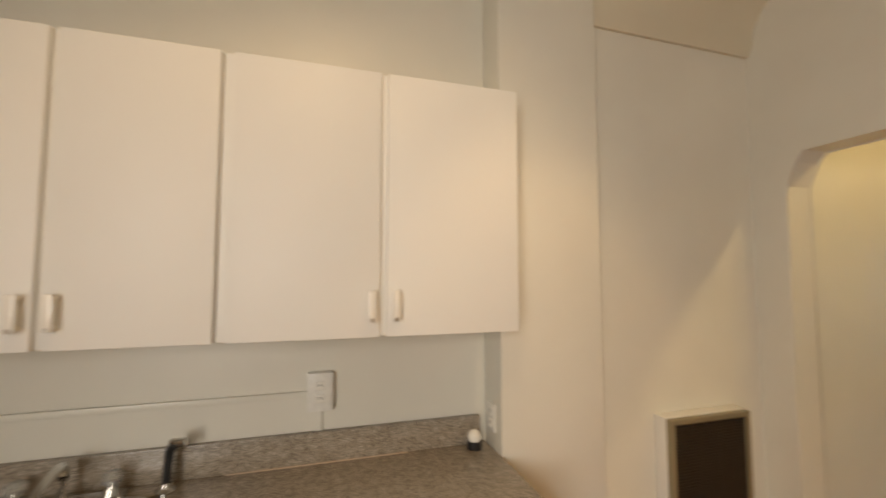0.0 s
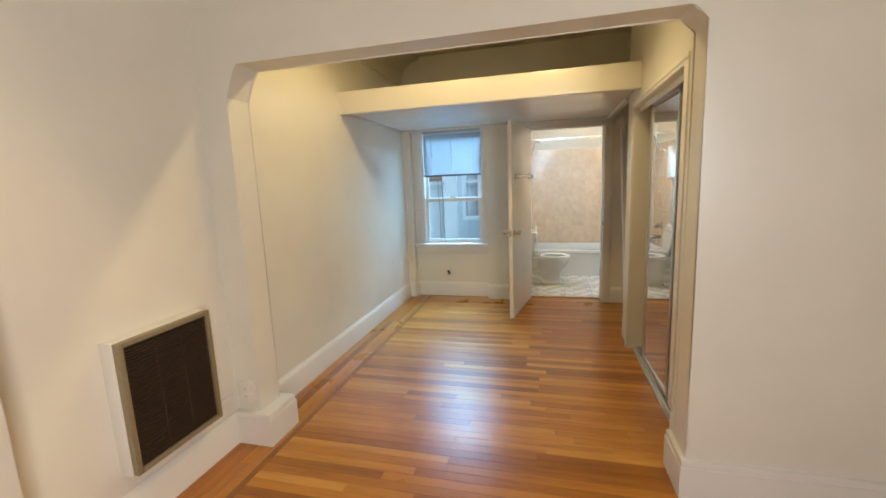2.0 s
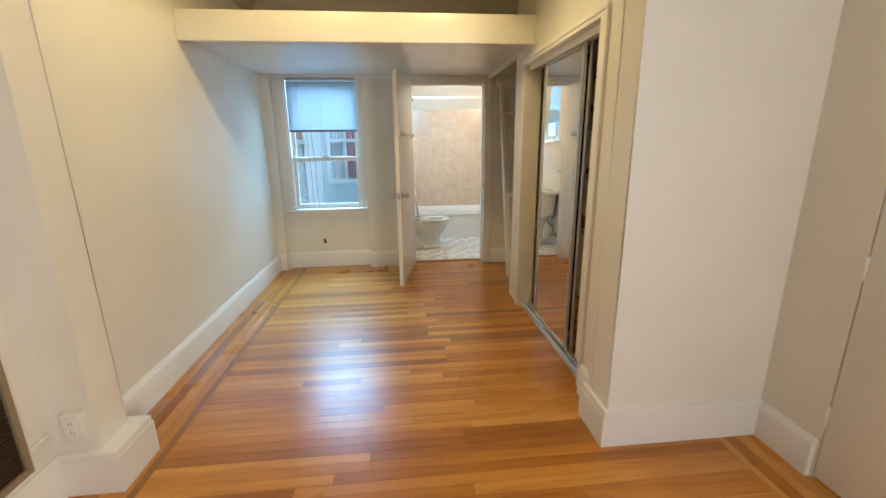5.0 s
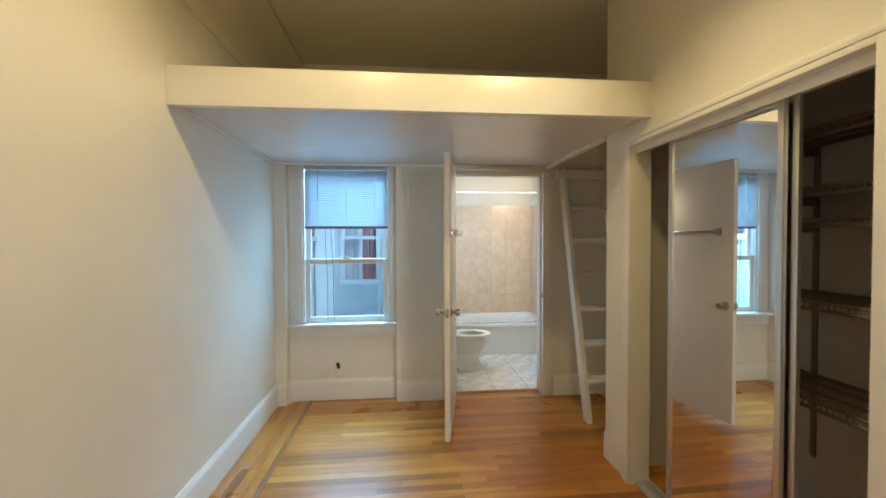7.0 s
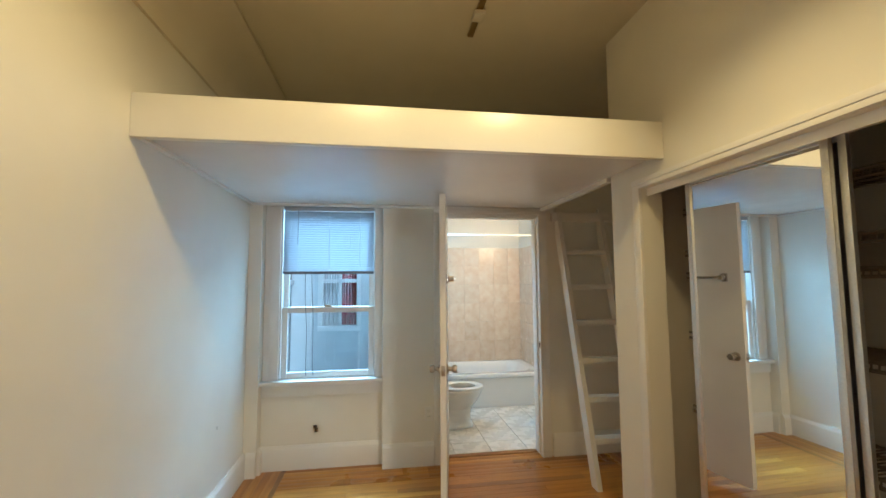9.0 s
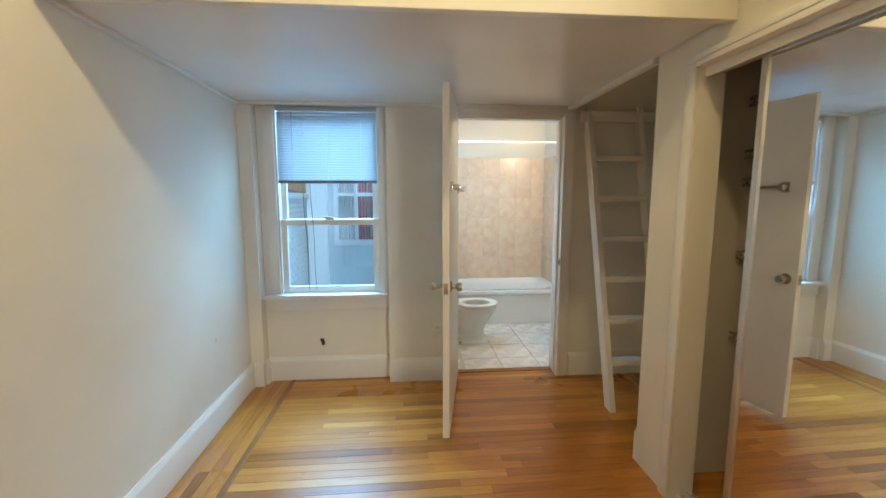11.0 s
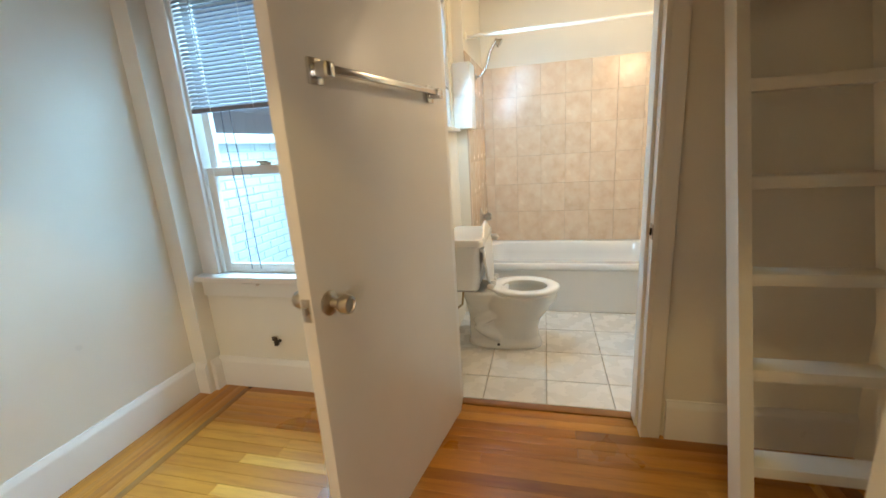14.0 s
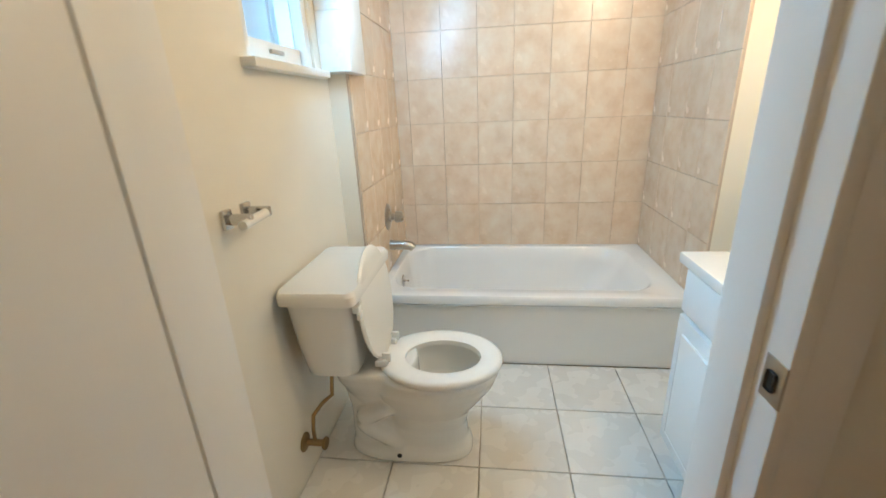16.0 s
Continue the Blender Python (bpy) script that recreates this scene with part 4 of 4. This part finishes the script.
part("supply_tube", tube([(5.99, 0.25, 0.165), (5.992, 0.25, 0.22), (6.0, 0.245, 0.27), (6.03, 0.22, 0.30), (6.05, 0.19, 0.32), (6.05, 0.18, 0.405)], 0.007, 10), M_BRASS, sv)
tp = thing("paper_holder", "chrome toilet paper holder on the wall", "paper holder")
for x in (5.83, 5.915):
    bm = box((x - 0.018, 0.278, 0.995), (x + 0.018, 0.2895, 1.045), 0.004)
    box((x - 0.009, 0.215, 1.006), (x + 0.009, 0.280, 1.034), 0.006, bm)
    part("bracket", bm, M_CHROME, tp)
part("roller", tube([(5.80, 0.225, 1.012), (5.907, 0.225, 1.018)], 0.012), M_SEAT, tp, "white spring roller")

# vanity
vn = thing("bathroom_vanity", "white bathroom vanity with raised-panel doors", "vanity")
part("body", box((5.56, -1.449, 0.09), (6.19, -0.995, 0.765), 0.004), M_CAB, vn)
part("plinth", boxes((5.57, -1.449, 0.016, 6.18, -1.05, 0.09)), M_CAB, vn)
for x0, x1, kx in ((5.575, 5.868, 5.84), (5.880, 6.175, 5.91)):
    d = part("door", box((x0, -0.994, 0.11), (x1, -0.976, 0.60), 0.004), M_CAB, vn)
    part("panel", box((x0 + 0.045, -0.977, 0.16), (x1 - 0.045, -0.968, 0.55), 0.008), M_CAB, d, "raised centre panel")
    part("knob", lathe((kx, -0.976, 0.50), (0, 1, 0), [(0, 0.006), (0.012, 0.006), (0.016, 0.014), (0.024, 0.013), (0.027, 0.002)]), M_NICKEL, d, "small metal knob")
part("drawer_front", box((5.575, -0.994, 0.615), (6.175, -0.978, 0.755), 0.004), M_CAB, vn)
vt = thing("worktop", "cream cultured-marble vanity top with a backsplash", "worktop")
part("slab", box((5.53, -1.449, 0.765), (6.215, -0.965, 0.800), 0.008), M_PORC, vt)
part("backsplash", box((5.53, -1.449, 0.80), (6.215, -1.43, 0.88), 0.004), M_PORC, vt)
vl = thing("vanity_light", "warm vanity light above the basin", "light")
part("backplate", box((5.75, -1.4495, 2.0), (6.15, -1.43, 2.1), 0.006), M_CHROME, vl)
for x in (5.95,):
    part("holder", tube([(x, -1.43, 2.05), (x, -1.36, 2.05)], 0.02), M_CHROME, vl)
tb = thing("tile_return_block", "pale tiled box beside the bathroom window", "tiled box")
part("box", box((6.58, 0.168, 1.405), (6.775, 0.2895, 1.835), 0.004), M_TRIM, tb)

# ---- pieces: tiles, bricks, boards ----


def piece_mesh(name, lo, hi, mat, bev=0.0015):
    bm = box(lo, hi, bev, None, 1)
    me = bpy.data.meshes.new(name)
    bm.to_mesh(me)
    bm.free()
    me.materials.append(mat)
    return me


def piece(name, me, parent, loc):
    o = new(name, me)
    o.parent = parent
    o.location = loc
    return o


bath_floor = bpy.data.objects["floor_bath"]
P = 0.322
shared = {}


def sized(name, sx, sy, sz, mat, bev=0.0015):
    key = (name, round(sx, 4), round(sy, 4), round(sz, 4))
    if key not in shared:
        shared[key] = piece_mesh(name, (0, 0, 0), (sx, sy, sz), mat, bev)
    return shared[key]


for i in range(-3, 2):
    for j in range(-4, 3):
        x0, y0 = 6.388 - 0.004 + i * P + 0.0, -0.324 + j * P
        a, b = max(x0, 5.521), min(x0 + P, 6.709)
        c, d = max(y0, -1.449), min(y0 + P, 0.289)
        if b - a < 0.02 or d - c < 0.02:
            continue
        piece("tile", sized("tile", b - a - 0.004, d - c - 0.004, 0.009, M_TILE_F), bath_floor, (a + 0.002, c + 0.002, 0.0065))

surround = thing("tub_tile_surround", "beige mottled ceramic tiles round the tub", "tiling")
part("grout_bed", boxes((7.4795, -1.2845, 0.397, 7.4895, 0.2145, 1.915), (6.66, -1.2848, 0.397, 7.4795, -1.2772, 1.915), (6.643, 0.2072, 0.397, 7.4795, 0.2148, 1.915)), M_GROUT, surround)
TW = 0.2055
for r in range(6):
    z0 = 0.42 + r * 0.25 if r else 0.3985
    z1 = 0.42 + (r + 1) * 0.25 - 0.003
    for k in range(-1, 8):
        hi_y = 0.124 - (k) * TW
        lo_y, hi_y = max(hi_y - TW, -1.276), min(hi_y, 0.206)
        if hi_y - lo_y > 0.02:
            piece("tile", sized("tile", 0.006, hi_y - lo_y - 0.0016, z1 - z0 + 0.0015, M_TILE_W, 0.0006), surround, (7.4745, lo_y + 0.0008, z0))
    for k in range(4):
        lo_x, hi_x = 7.472 - (k + 1) * TW, 7.472 - k * TW
        lo_x = max(lo_x, 6.662)
        piece("tile", sized("tile", hi_x - lo_x - 0.003, 0.006, z1 - z0, M_TILE_W), surround, (lo_x + 0.0015, -1.2785, z0))
        if not (r in (4, 5) and lo_x < 6.775):
            piece("tile", sized("tile", hi_x - lo_x - 0.003, 0.006, z1 - z0, M_TILE_W), surround, (lo_x + 0.0015, 0.2025, z0))
for r in range(2):
    piece("tile", sized("tile", 0.005, 0.116, 0.208, M_TILE_F), tb, (6.5755, 0.171, 1.408 + r * 0.212))

# painted bricks of the party wall that shows through the window
rng = random.Random(4)
bricks = [sized("brick", 0.2, 0.014, 0.06, M_BRICK, 0.004)]
rest = bmesh.new()
made = 0
for r in range(30):
    z = 1.36 - r * 0.072
    x = 5.8 + (0.105 if r % 2 else 0)
    while x < 9.1:
        if made < 290 and x > 6.2 and z > -0.3:
            piece("brick", bricks[0], bwall, (x, 2.122 + rng.uniform(-0.003, 0.003), z))
            made += 1
        elif z > -0.8:
            box((x, 2.122, z), (x + 0.2, 2.136, z + 0.06), 0, rest)
        x += 0.21
tagged(part("bricks_rest", rest, M_BRICK, bwall), "", "", "", "stuff")

# oak strip floor: boards across the room with an inlaid border
floor = structure("floor", boxes((-2.4, -1.63, -0.15, 5.5, 1.66, -0.012)), M_GAP, "varnished orange oak strip floor with a dark inlaid border")
W = 0.0585
rng = random.Random(11)
rest = bmesh.new()
LENGTHS = (0.35, 0.5, 0.65, 0.8, 0.95, 1.15, 1.4, 1.75)
FIELD0, FIELD1, END = -1.262, 1.352, 5.16
count = 0
x = END - W
while x > -2.35:
    lo, hi = FIELD0, FIELD1
    y = hi
    first = True
    while y > lo + 0.01:
        ln = rng.choice(LENGTHS)
        if first:
            ln = rng.choice(LENGTHS[:7])
            first = False
        end = y - ln
        if end - lo < 0.3:
            end = lo
        ln = round(y - end, 3)
        if x > 1.0 and count < 300:
            piece("board", sized("board", W - 0.0008, ln - 0.0008, 0.012, M_OAK_Y, 0.0007), floor, (x, end, -0.012 + rng.uniform(-0.0002, 0.0002)))
            count += 1
        else:
            box((x, end, -0.012), (x + W - 0.0008, end + ln - 0.0008, 0.0), 0, rest)
        y = end
    x -= W
tagged(part("boards_rest", rest, M_OAK_YI, floor, "", None), "", "", "", "stuff")
# border: inlay strip and long boards
part("inlay", box((-2.35, FIELD1 + 0.0005, -0.012), (5.45, FIELD1 + 0.034, 0.0), 0.0005), M_WALNUT, floor, "dark inlaid border strip")
part("inlay", box((-2.35, FIELD0 - 0.034, -0.012), (5.39, FIELD0 - 0.0005, 0.0), 0.0005), M_OAK_X, floor)
part("inlay", box((END + 0.0005, FIELD0, -0.012), (END + 0.03, FIELD1, 0.0), 0.0005), M_OAK_Y, floor)
for k in range(5):
    y = FIELD1 + 0.035 + k * W
    x = 5.49
    while x > -2.3:
        ln = rng.choice((1.1, 1.5, 1.9, 2.3))
        x0 = max(x - ln, -2.35)
        part("board", box((x0, y, -0.012), (x - 0.0008, min(y + W - 0.0008, 1.66), 0.0), 0.0006), M_OAK_X, floor)
        x = x0
for k in range(5):
    y = FIELD0 - 0.035 - (k + 1) * W
    x = 5.49
    while x > -2.3:
        ln = rng.choice((1.1, 1.5, 1.9, 2.3))
        x0 = max(x - ln, -2.35)
        part("board", box((x0, y, -0.012), (x - 0.0008, y + W - 0.0008, 0.0), 0.0006), M_OAK_X, floor)
        x = x0
for k in range(6):
    x = END + 0.0305 + k * W
    if x + W > 5.50:
        break
    y = FIELD1 - 0.001
    while y > FIELD0:
        ln = rng.choice((0.7, 1.1, 1.5))
        y0 = max(y - ln, FIELD0)
        part("board", box((x, y0, -0.012), (x + W - 0.0008, y - 0.0008, 0.0), 0.0006), M_OAK_Y, floor)
        y = y0
